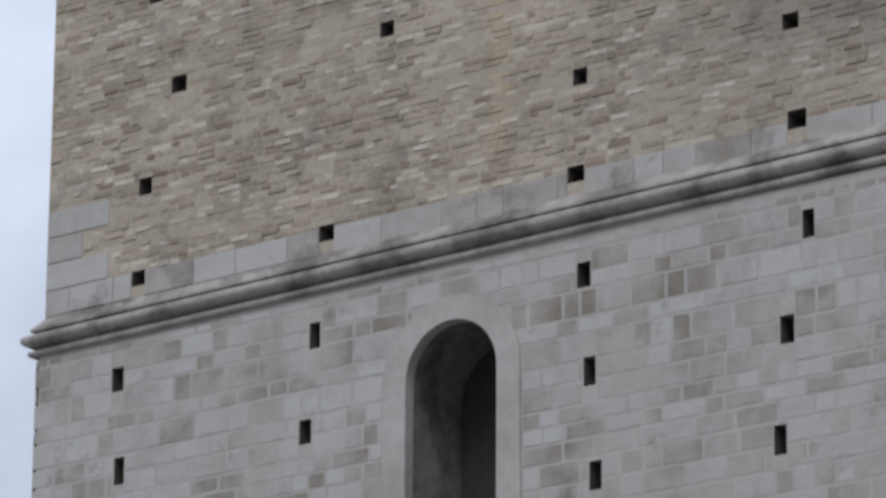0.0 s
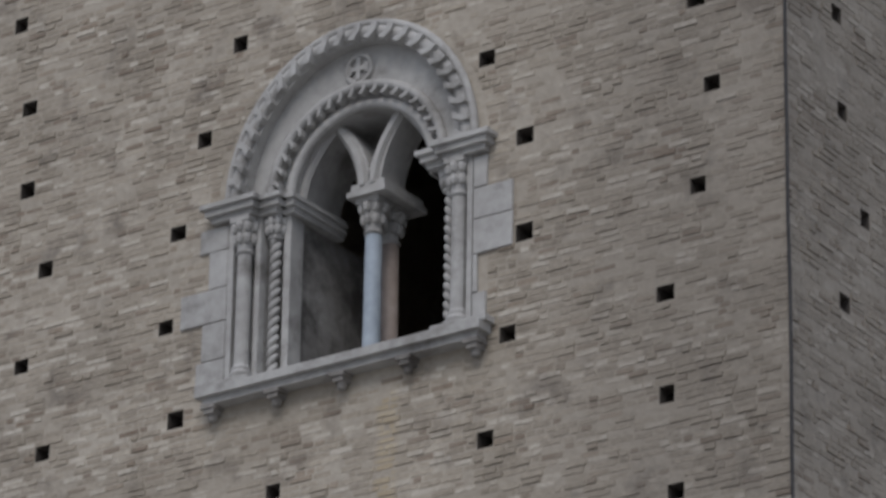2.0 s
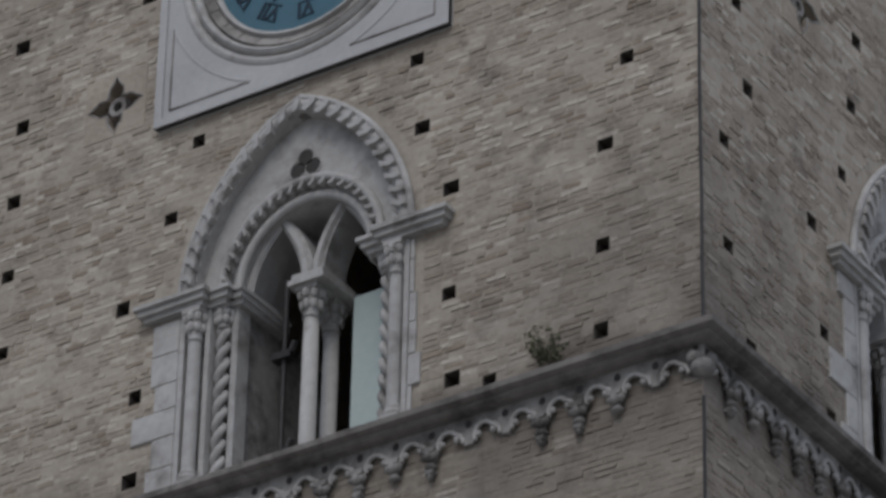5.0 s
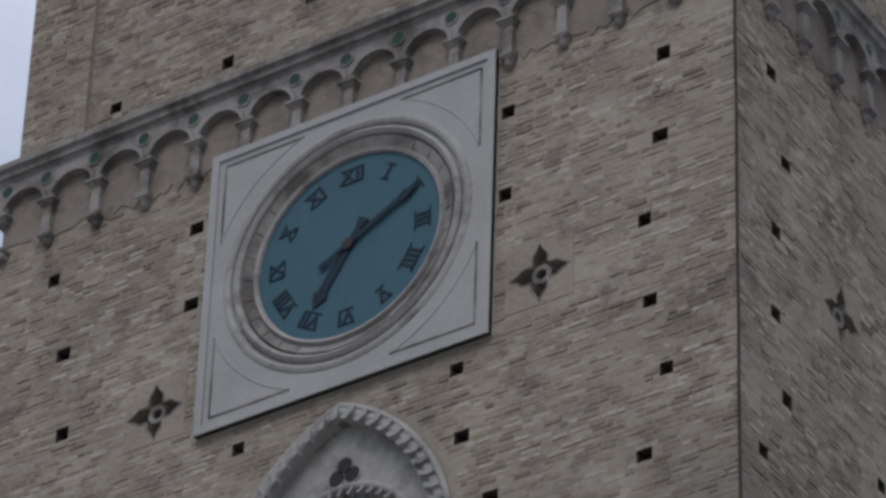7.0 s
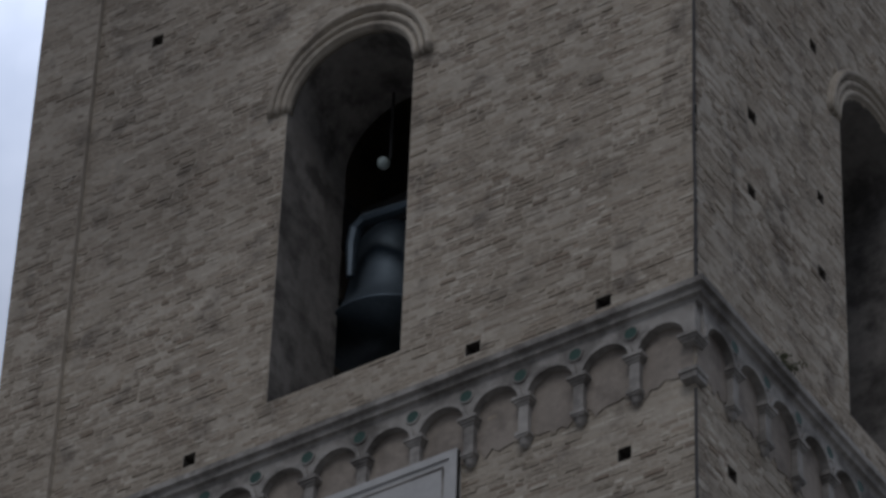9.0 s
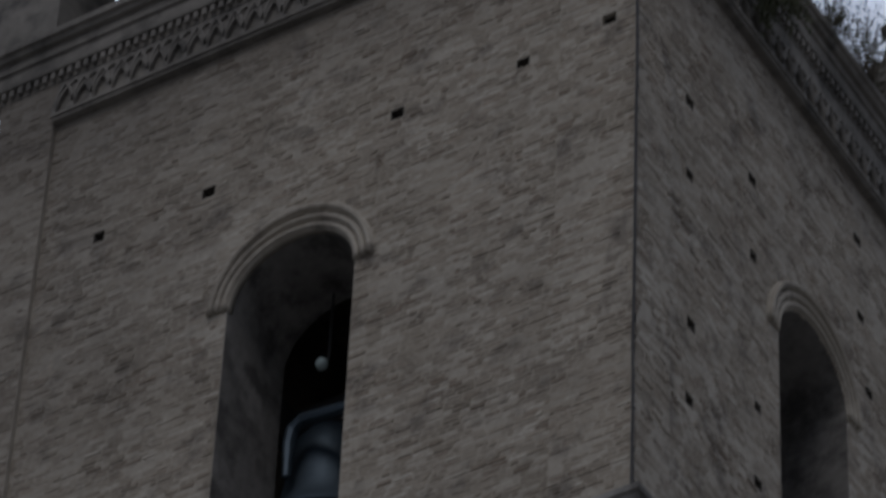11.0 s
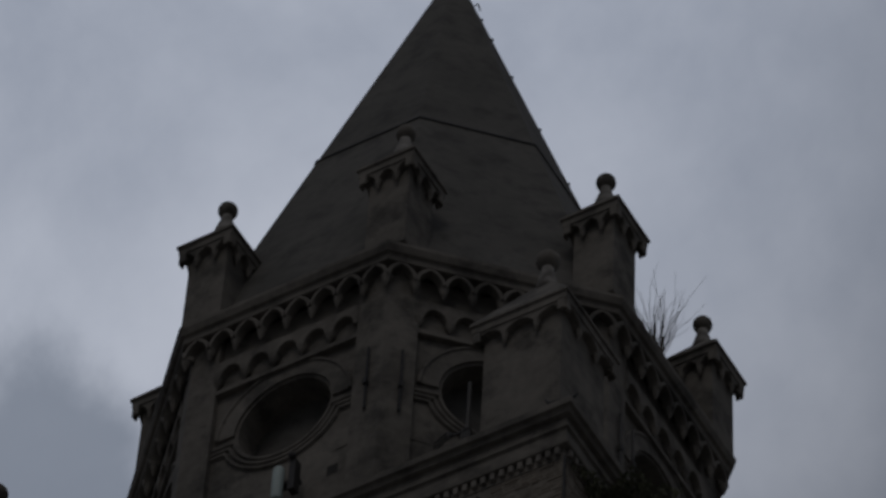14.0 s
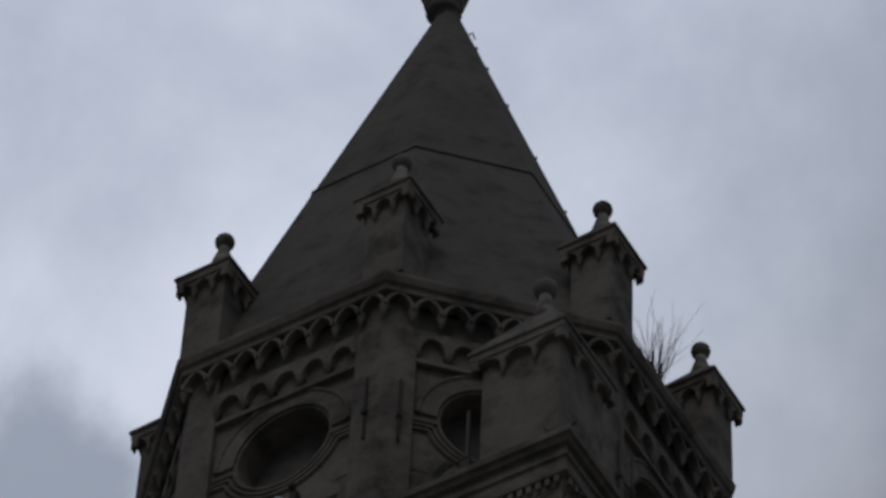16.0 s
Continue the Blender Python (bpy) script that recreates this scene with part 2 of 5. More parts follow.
PLAQUE = material("plaque_stone", (0.34, 0.335, 0.325), (0.45, 0.445, 0.43), rough=0.7, big=1.2, fine=12, bump=0.12)
# brick coloured near black to paint the shade inside putlog holes
HOLE_SHADE = material("shaded_brick", (0.05, 0.044, 0.038), (0.125, 0.108, 0.09), big=2.0, fine=12, bump=0.5)
IRON = material("iron", (0.03, 0.03, 0.032), (0.07, 0.065, 0.06), rough=0.6, metal=0.4, bump=0.2)
DIAL = material("dial_enamel", (0.046, 0.112, 0.146), (0.066, 0.142, 0.178), rough=0.6, big=1.2, fine=5, bump=0.0)
NUMERAL = material("numeral_paint", (0.012, 0.026, 0.040), (0.020, 0.038, 0.054), rough=0.7, bump=0.0)
GREEN = material("green_ceramic", (0.012, 0.042, 0.032), (0.035, 0.075, 0.055), rough=0.45, big=3, bump=0.05)
# dark colour painted on solid pieces for the shade inside holes and openings
DARK = material("inside_shade", (0.03, 0.028, 0.026), (0.06, 0.055, 0.05), bump=0.2)
TIMBER = material("old_timber", (0.10, 0.085, 0.07), (0.20, 0.17, 0.14), big=1.2, fine=9, bump=0.3)
BRONZE = material("bronze", (0.045, 0.062, 0.078), (0.085, 0.108, 0.128), rough=0.5, metal=0.6, bump=0.1)
WHITE = material("white_plastic", (0.40, 0.475, 0.45), (0.48, 0.55, 0.52), rough=0.5, bump=0.0)
LEAF = material("dry_leaf", (0.045, 0.05, 0.028), (0.11, 0.11, 0.065), island=0.4, bump=0.0)
TWIG = material("twig", (0.10, 0.085, 0.065), (0.18, 0.155, 0.12), bump=0.1)
ROOFSTONE = material("spire_plaster", (0.088, 0.083, 0.074), (0.146, 0.136, 0.121), big=0.7, fine=5, bump=0.4, dirt=(0.07, 0.066, 0.06), dirt_amount=0.4)
EARTH = material("paving", (0.16, 0.155, 0.145), (0.26, 0.25, 0.235), big=0.2, fine=3, bump=0.3)


# ---- mesh helpers ----
class Geo:
    """Collects faces of one mesh; M maps (u along a face, d outward, z up) to the world."""

    def __init__(self, M=None):
        self.second = []
        self.v, self.f, self.M = [], [], M or (lambda u, d, z: (u, -d, z))

    def quad(self, *pts, slot=0):
        n = len(self.v)
        if slot:
            self.second.append((len(self.f), slot))
        self.v += [self.M(*p) for p in pts]
        self.f.append(tuple(range(n, n + len(pts))))

    def box(self, u0, u1, d0, d1, z0, z1, jit=0.0):
        n = len(self.v)
        j = (lambda: random.uniform(-jit, jit)) if jit else (lambda: 0.0)
        for z in (z0, z1):
            for u, d in ((u0, d1), (u1, d1), (u1, d0), (u0, d0)):
                self.v.append(self.M(u + j(), d + j(), z + j()))
        for q in ((3, 2, 1, 0), (4, 5, 6, 7), (0, 1, 5, 4), (1, 2, 6, 5), (2, 3, 7, 6), (3, 0, 4, 7)):
            self.f.append(tuple(n + i for i in q))
        return self

    def block(self, u0, u1, dback, d, z0, z1, bev=0.01, jit=0.003):
        """A slab seen from its front: face with a bevelled rim, open at the back."""
        n = len(self.v)
        r = lambda: random.uniform(-jit, jit)
        for e, dd in ((0.0, dback), (0.0, d - bev), (bev, d)):
            for u, z in ((u0 + e, z0 + e), (u1 - e, z0 + e), (u1 - e, z1 - e), (u0 + e, z1 - e)):
                self.v.append(self.M(u + r(), dd + r(), z + r()))
        for k in (0, 4):
            for i in range(4):
                self.f.append((n + k + i, n + k + (i + 1) % 4, n + k + 4 + (i + 1) % 4, n + k + 4 + i))
        self.f.append((n + 8, n + 9, n + 10, n + 11))
        return self

    def prism(self, outline, d0, d1):
        """An outline of (u, z), anticlockwise from outside, drawn out from d0 to d1."""
        n, k = len(self.v), len(outline)
        self.v += [self.M(u, d0, z) for u, z in outline] + [self.M(u, d1, z) for u, z in outline]
        for i in range(k):
            self.f.append((n + i, n + (i + 1) % k, n + k + (i + 1) % k, n + k + i))
        self.f.append(tuple(n + k + i for i in range(k)))
        self.f.append(tuple(n + i for i in reversed(range(k))))
        return self

    def strip(self, inner, outer, d0, d1):
        """A band between two polylines of (u, z), with thickness."""
        n, k = len(self.v), len(inner)
        for d in (d0, d1):
            self.v += [self.M(u, d, z) for u, z in inner] + [self.M(u, d, z) for u, z in outer]
        for i in range(k - 1):
            a, b, c, e = n + i, n + i + 1, n + k + i + 1, n + k + i
            s = 2 * k
            self.f += [(a + s, b + s, c + s, e + s), (e, c, b, a), (a, b, b + s, a + s), (c, e, e + s, c + s)]
        for i in (0, k - 1):
            self.f.append((n + i, n + k + i, n + 3 * k + i, n + 2 * k + i))
        return self

    def lathe(self, cu, cd, prof, n=12):
        """Turned about an upright axis: prof is (radius, z) from below up."""
        s = len(self.v)
        for r, z in prof:
            for i in range(n):
                a = 2 * math.pi * i / n
                self.v.append(self.M(cu + r * math.cos(a), cd - r * math.sin(a), z))
        for j in range(len(prof) - 1):
            for i in range(n):
                a, b = s + j * n + i, s + j * n + (i + 1) % n
                self.f.append((a, b, b + n, a + n))
        self.f.append(tuple(s + i for i in reversed(range(n))))
        self.f.append(tuple(s + (len(prof) - 1) * n + i for i in range(n)))
        return self

    def tube(self, pts, r, n=8, twist=None):
        """A tube along points (u, d, z). r may be a list."""
        s, k = len(self.v), len(pts)
        P = [Vector(p) for p in pts]
        for i, p in enumerate(P):
            t = (P[min(i + 1, k - 1)] - P[max(i - 1, 0)]).normalized()
            side = t.cross(Vector((0, 1, 0)))
            if side.length < 1e-3:
                side = t.cross(Vector((1, 0, 0)))
            side.normalize()
            up = side.cross(t)
            rr = r[i] if isinstance(r, (list, tuple)) else r
            for j in range(n):
                a = 2 * math.pi * j / n
                q = p + side * (rr * math.cos(a)) + up * (rr * math.sin(a))
                self.v.append(self.M(*q))
        for i in range(k - 1):
            for j in range(n):
                a, b = s + i * n + j, s + i * n + (j + 1) % n
                self.f.append((a, b, b + n, a + n))
        self.f.append(tuple(s + j for j in range(n)))
        self.f.append(tuple(s + (k - 1) * n + j for j in range(n)))
        return self

    def ball(self, c, r, n=12, m=8, squash=1.0):
        prof = [(max(1e-4, r * math.sin(math.pi * i / m)), c[2] - r * squash * math.cos(math.pi * i / m)) for i in range(m + 1)]
        return self.lathe(c[0], c[1], prof, n)

    def done(self, name, mat, parent=None, label="", smooth=False):
        me = bpy.data.meshes.new(name)
        me.from_pydata([tuple(p) for p in self.v], [], self.f)
        me.materials.append(mat)
        me.update()
        bm = bmesh.new()
        bm.from_mesh(me)
        bmesh.ops.recalc_face_normals(bm, faces=bm.faces)
        bm.to_mesh(me)
        bm.free()
        if smooth:
            me.polygons.foreach_set("use_smooth", [True] * len(me.polygons))
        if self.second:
            me.materials.append(GRIME_AND_SHADE)
            me.materials.append(HOLE_SHADE)
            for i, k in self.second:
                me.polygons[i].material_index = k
        ob = new(name, me)
        if parent:
            ob.parent = parent
        if label:
            ob["label"] = label
        return ob


def thing(name, label, category, at=(0, 0, 0), group="", kind=""):
    """An Empty that parents the parts of one thing; parts keep world coordinates."""
    e = new(name)
    e.empty_display_size = 0.2
    return tagged(e, label, category, group, kind)


WX, WY = 10.0, 9.3          # the tower's plan
SIDES = {"south": (lambda u, d, z: (u, -d, z), -WX, 0.0), "east": (lambda u, d, z: (d, u, z), 0.0, WY),
         "north": (lambda u, d, z: (-u, WY + d, z), 0.0, WX), "west": (lambda u, d, z: (-WX - d, WY - u, z), 0.0, WY)}
S, E = SIDES["south"][0], SIDES["east"][0]
UC, VC = -4.92, 4.60        # middle of the window axis on the south and east face
Z1, Z2, Z3, Z4 = 15.1, 25.0, 34.9, 46.0


def arch(uc, hw, zs, rise, n=24, pointed=0.0):
    """Points (u, z) of an arch from its left foot over the crown to its right foot."""
    out = []
    for i in range(n + 1):
        a = math.pi * (1 - i / n)
        x = math.cos(a)
        z = math.sin(a)
        if pointed:
            z = (1 - pointed) * z + pointed * (1 - abs(x)) ** 0.62
        out.append((uc + hw * x, zs + rise * z))
    return out


HOLES = {
    "south": [(-5.76, 17.63), (-1.21, 16.7), (-3.51, 16.66), (-1.16, 15.75), (-3.56, 15.71), (-6.46, 15.69), (-8.8, 15.67), (-8.74, 16.62),
              (-8.34, 17.62), (-9.09, 22.6), (-6.76, 21.64), (-9.06, 21.65), (-7.05, 20.67), (-8.76, 20.68), (-7.16, 19.67), (-9.01, 19.66),
              (-6.99, 18.64), (-8.67, 18.64), (-2.88, 20.69), (-2.88, 19.68), (-3.06, 18.67), (-3.3, 17.65), (-0.95, 19.69), (-1.31, 18.68),
              (-1.3, 17.67), (-6.12, 23.6), (-3.49, 22.61), (-0.96, 21.63), (-0.79, 20.7), (-3.33, 21.64), (-6.35, 22.61), (-9.27, 23.62),
              (-0.93, 22.56), (-3.74, 23.6), (-1.32, 23.6), (-8.97, 26.67), (-8.91, 25.63), (-6.96, 26.65), (-6.97, 25.63), (-2.92, 25.62)],
    "south_upper": [(-2.47, 25.45), (-8.9, 31.9), (-8.81, 30.77), (-8.85, 29.77), (-8.85, 28.79), (-8.85, 27.79), (-7.2, 27.83), (-6.62, 28.8),
                    (-6.3, 29.7), (-3.36, 28.84), (-3.45, 29.74), (-2.98, 27.95), (-2.98, 26.66), (-0.85, 28.82), (-1.11, 27.84), (-1.14, 26.63),
                    (-1.16, 25.63), (-9.15, 33.04), (-7.1, 33.01), (-7.1, 31.94), (-2.88, 32.98), (-2.89, 31.84), (-0.89, 32.98), (-0.93, 31.87),
                    (-1.12, 30.82), (-1.05, 29.75), (-6.83, 35.31), (-8.46, 35.3), (-2.9, 35.33), (-1.17, 35.26), (-6.23, 42.65), (-3.41, 42.67),
                    (-1.59, 42.66), (-7.92, 42.66), (-0.38, 42.81)],
    "east": [(1.06, 20.63), (1.03, 18.65), (0.91, 22.56), (0.99, 21.63), (1.45, 19.66), (0.9, 23.56), (1.0, 28.7), (0.49, 27.78), (0.54, 26.54),
             (2.3, 27.79), (3.0, 28.78), (3.26, 29.8), (3.43, 30.75), (2.5, 26.54), (0.97, 25.57), (0.79, 29.67), (2.6, 25.58), (0.78, 32.87),
             (1.06, 31.81), (0.82, 30.76), (1.35, 38.62), (1.31, 37.39), (3.0, 38.61), (2.98, 37.39), (1.32, 42.35), (1.32, 41.08), (2.93, 42.4),
             (2.93, 41.06), (5.83, 43.81), (5.85, 42.44), (6.02, 41.24)],
    "stone": [(-6.58, 14.69), (-3.48, 14.72), (-1.07, 14.75), (-1.31, 13.81), (-3.42, 13.79), (-6.68, 13.75), (-9.02, 14.67), (-1.4, 12.81),
              (-3.36, 12.8), (-8.97, 13.73)],
}
rng = random.Random(4)
HOLE_RECTS = {"south": [], "east": [], "north": [], "west": []}
for side, keys in (("south", ("south", "south_upper")), ("east", ("east",))):
    for key in keys:
        for u, z in HOLES[key]:
            w, h = rng.uniform(0.16, 0.20), rng.uniform(0.155, 0.185)
            if z > 35.2 and u != -0.38:
                u, z = (u - 0.05, z + 0.08) if side == "south" else (u + 0.14, z + 0.15)
            HOLE_RECTS[side].append((u - w / 2, u + w / 2, z - h / 2, z + h / 2))
for u, z in HOLES["stone"]:
    u, z = u + 0.045, z - 0.03
    w, h = rng.uniform(0.12, 0.15), rng.uniform(0.24, 0.28)
    HOLE_RECTS["south"].append((u - w / 2, u + w / 2, z - h / 2, z + h / 2))

QUATREFOILS = (("south", -2.42, 30.62), ("south", -7.49, 30.60), ("east", 2.2, 30.50))
for side, u, z in QUATREFOILS:
    HOLE_RECTS[side].append((u - 0.42, u + 0.42, z - 0.42, z + 0.42))

# arched openings: (centre, half width, foot, springing, rise)
OPENINGS = {
    "south": [(UC, 0.53, 10.8, 14.0, 0.53), (UC, 1.44, 18.72, 20.80, 1.50), (UC, 1.44, 25.20, 27.66, 1.90), (-4.88, 0.93, 35.80, 40.45, 0.86)],
    "east": [(VC, 1.44, 25.20, 27.66, 1.90), (VC, 0.90, 35.80, 40.45, 0.84)],
    # unseen north and west openings, put in to let light inside
    "north": [(4.92, 1.1, 18.80, 20.80, 1.1), (4.92, 1.1, 25.30, 27.66, 1.2), (4.92, 1.1, 35.80, 40.45, 1.0)],
    "west": [(4.7, 1.1, 18.80, 20.80, 1.1), (4.7, 1.1, 25.30, 27.66, 1.2), (4.7, 1.1, 35.80, 40.45, 1.0)],
}


def arch_span(o, z):
    """The stretch of u that an opening takes at height z, or None."""
    uc, hw, z0, zs, rise = o
    if z <= z0 or z >= zs + rise:
        return None
    if z <= zs:
        return (uc - hw, uc + hw)
    k = hw * math.sqrt(max(0.0, 1 - ((z - zs) / rise) ** 2))
    return (uc - k, uc + k)


BELFRY_TRIM = {"south": (0.13, 0.0), "east": (0.0, 0.0), "north": (0.0, 0.13), "west": (0.0, 0.0)}   # the belfry steps in at the west


def wall(side, z0, z1, d=0.0, thick=0.9, mat=MORTAR, name="wall", trim=(0.0, 0.0)):
    """One face of the tower between two heights, with its putlog holes and arched openings cut through."""
    M, u0, u1 = SIDES[side]
    u0, u1 = u0 + trim[0], u1 - trim[1]
    g = Geo(M)
    holes = [h for h in HOLE_RECTS[side] if z0 < h[2] and h[3] < z1]
    ops = [o for o in OPENINGS[side] if z0 < o[3] < z1]
    rects = holes + [(o[0] - o[1], o[0] + o[1], o[2], o[3] + o[4]) for o in ops]
    us = sorted({u0, u1, *[round(r[k], 4) for r in rects for k in (0, 1)]})
    zs = sorted({z0, z1, *[round(r[k], 4) for r in rects for k in (2, 3)]})
    for a, b in zip(us, us[1:]):
        for c, e in zip(zs, zs[1:]):
            m, k = (a + b) / 2, (c + e) / 2
            if not any(r[0] < m < r[1] and r[2] < k < r[3] for r in rects):
                g.quad((a, d, c), (b, d, c), (b, d, e), (a, d, e))
    # hole sides take the near-black brick, their shade put into the colour
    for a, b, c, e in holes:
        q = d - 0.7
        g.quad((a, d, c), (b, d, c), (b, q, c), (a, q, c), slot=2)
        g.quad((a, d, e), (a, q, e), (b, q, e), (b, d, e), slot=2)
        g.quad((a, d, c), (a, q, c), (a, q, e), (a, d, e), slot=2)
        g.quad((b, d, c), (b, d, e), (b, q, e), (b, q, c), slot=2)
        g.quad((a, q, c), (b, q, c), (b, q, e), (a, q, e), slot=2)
    # reveal faces take the darker stone, shade put into their colour
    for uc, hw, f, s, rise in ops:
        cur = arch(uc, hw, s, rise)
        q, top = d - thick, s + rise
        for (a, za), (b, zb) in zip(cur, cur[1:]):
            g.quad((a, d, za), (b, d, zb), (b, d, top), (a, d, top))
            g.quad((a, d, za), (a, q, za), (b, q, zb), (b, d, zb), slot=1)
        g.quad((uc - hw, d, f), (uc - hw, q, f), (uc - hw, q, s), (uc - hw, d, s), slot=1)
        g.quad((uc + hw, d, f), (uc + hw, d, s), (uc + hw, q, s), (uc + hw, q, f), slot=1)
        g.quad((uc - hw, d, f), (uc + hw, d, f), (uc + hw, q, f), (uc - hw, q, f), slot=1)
    # inner face, so that the wall is solid, with the openings left free
    orects = [(o[0] - o[1], o[0] + o[1], o[2], o[3] + o[4]) for o in ops]
    us = sorted({u0 + thick, u1 - thick, *[r[k] for r in orects for k in (0, 1)]})
    zs = sorted({z0, z1, *[r[k] for r in orects for k in (2, 3)]})
    for a, b in zip(us, us[1:]):
        for c, e in zip(zs, zs[1:]):
            m, k = (a + b) / 2, (c + e) / 2
            if not any(r[0] < m < r[1] and r[2] < k < r[3] for r in orects):
                g.quad((a, d - thick, c), (b, d - thick, c), (b, d - thick, e), (a, d - thick, e))
    return g.done(name, mat)


# ---- ground ----
g = Geo()
g.box(-2500, 2500, -2500, 2500, -0.3, 0.0)
tagged(g.done("ground", EARTH), "pale grey paved square reaching to the horizon", "ground", kind="structure")

# ---- walls of the shaft ----
WALLS = {}
for side in SIDES:
    M, u0, u1 = SIDES[side]
    w = wall(side, 0.0, Z1, d=0.06, mat=LIMEWASH, name="wall_base_" + side)
    tagged(w, "pale limestone ashlar wall of the tower base", "wall", kind="structure")
    WALLS["base", side] = w
    w = wall(side, Z1, Z2, name="wall_lower_" + side)
    tagged(w, "weathered buff brick tower wall with putlog holes", "wall", kind="structure")
    WALLS["lower", side] = w
    w = wall(side, Z2, Z3, name="wall_middle_" + side)
    tagged(w, "weathered buff brick tower wall below the clock cornice", "wall", kind="structure")
    WALLS["middle", side] = w
    w = wall(side, Z3, Z4 + 0.6, d=-0.20 if side == "west" else -0.07, thick=1.3, name="wall_belfry_" + side, trim=BELFRY_TRIM[side])
    tagged(w, "weathered brown brick belfry wall with recessed panel", "wall", kind="structure")
    WALLS["belfry", side] = w

for z, nm in ((15.0, "floor_1"), (24.9, "floor_2"), (34.8, "floor_3"), (46.2, "ceiling")):
    g = Geo()
    g.box(-WX + 0.5, -0.5, -WY + 0.5, -0.5, z, z + 0.25)
    tagged(g.done(nm, TIMBER), "dark timber floor inside the tower", "floor", kind="structure")


# ---- cornices ----
def ring(name, prof, mat, parent=None, label="", tilt=0.0):
    """A moulding run round the square tower; prof is (outward, z) from below up."""
    g = Geo(lambda x, y, z: (x, y, z))
    n = len(prof)
    for o, z in prof:
        g.v += [(-WX - o, -o, z), (o, -o, z + tilt), (o, WY + o, z + tilt), (-WX - o, WY + o, z)]
    for i in range(n - 1):
        for j in range(4):
            g.f.append((i * 4 + j, i * 4 + (j + 1) % 4, (i + 1) * 4 + (j + 1) % 4, (i + 1) * 4 + j))
    return g.done(name, mat, parent, label)


def half_round(o, z0, z1, depth, n=7):
    return [(o + depth * math.sin(math.pi * i / n), z0 + (z1 - z0) * (1 - math.cos(math.pi * i / n)) / 2) for i in range(n + 1)]


corn1 = thing("cornice_base", "weathered stone string course with a round moulding", "cornice", kind="structure")
ring("lower_fillet", [(0.04, 15.04), (0.10, 15.05), (0.115, 15.07), (0.115, 15.10), (0.06, 15.105)], CORNICE, corn1, tilt=0.08)
ring("round_moulding", [(0.05, 15.105), (0.055, 15.13), *half_round(0.06, 15.14, 15.29, 0.115), (0.06, 15.30)], CORNICE, corn1, tilt=0.08)
ring("weathered_slope", [(0.06, 15.295), (0.07, 15.30), (0.105, 15.315), (0.10, 15.345), (-0.02, 15.48)], CORNICE, corn1, tilt=0.08)

corn2 = thing("cornice_pendants", "dirty limestone cornice with small trefoil arches and pendants", "cornice", kind="structure")
ring("top_slab", [(0.0, 25.07), (0.14, 25.08), (0.19, 25.10), (0.19, 25.135), (0.23, 25.145), (0.27, 25.16), (0.28, 25.22), (0.24, 25.24), (-0.02, 25.31)], GRIME_AND_SHADE, corn2)

corn3 = thing("cornice_arcade", "stone cornice on a blind arcade of small columns", "cornice", kind="structure")
ring("top_slab", [(0.0, 34.66), (0.10, 34.67), (0.12, 34.72), (0.17, 34.73), (0.18, 34.80), (0.23, 34.82), (0.23, 34.90), (0.18, 34.92), (-0.09, 34.98)], CORNICE, corn3)

corn4 = thing("cornice_belfry", "dark weathered cornice with dentils above the belfry", "cornice", kind="structure")
ring("attic_band", [(-0.1, 46.18), (0.09, 46.19), (0.10, 46.25), (0.05, 46.27), (0.05, 46.50), (0.09, 46.52), (0.09, 46.56), (0.04, 46.58), (0.04, 46.74)], GREYSTONE, corn4)
ring("top_slab", [(0.02, 46.74), (0.11, 46.76), (0.13, 46.82), (0.18, 46.84), (0.18, 46.95), (0.12, 46.99), (-0.6, 47.03)], GREYSTONE, corn4)


def small_arch(g, uc, hw, zs, rise, w, d0, d1, pointed=0.0, n=12):
    g.strip(arch(uc, hw - w, zs, rise - w, n, pointed), arch(uc, hw, zs, rise, n, pointed), d0, d1)


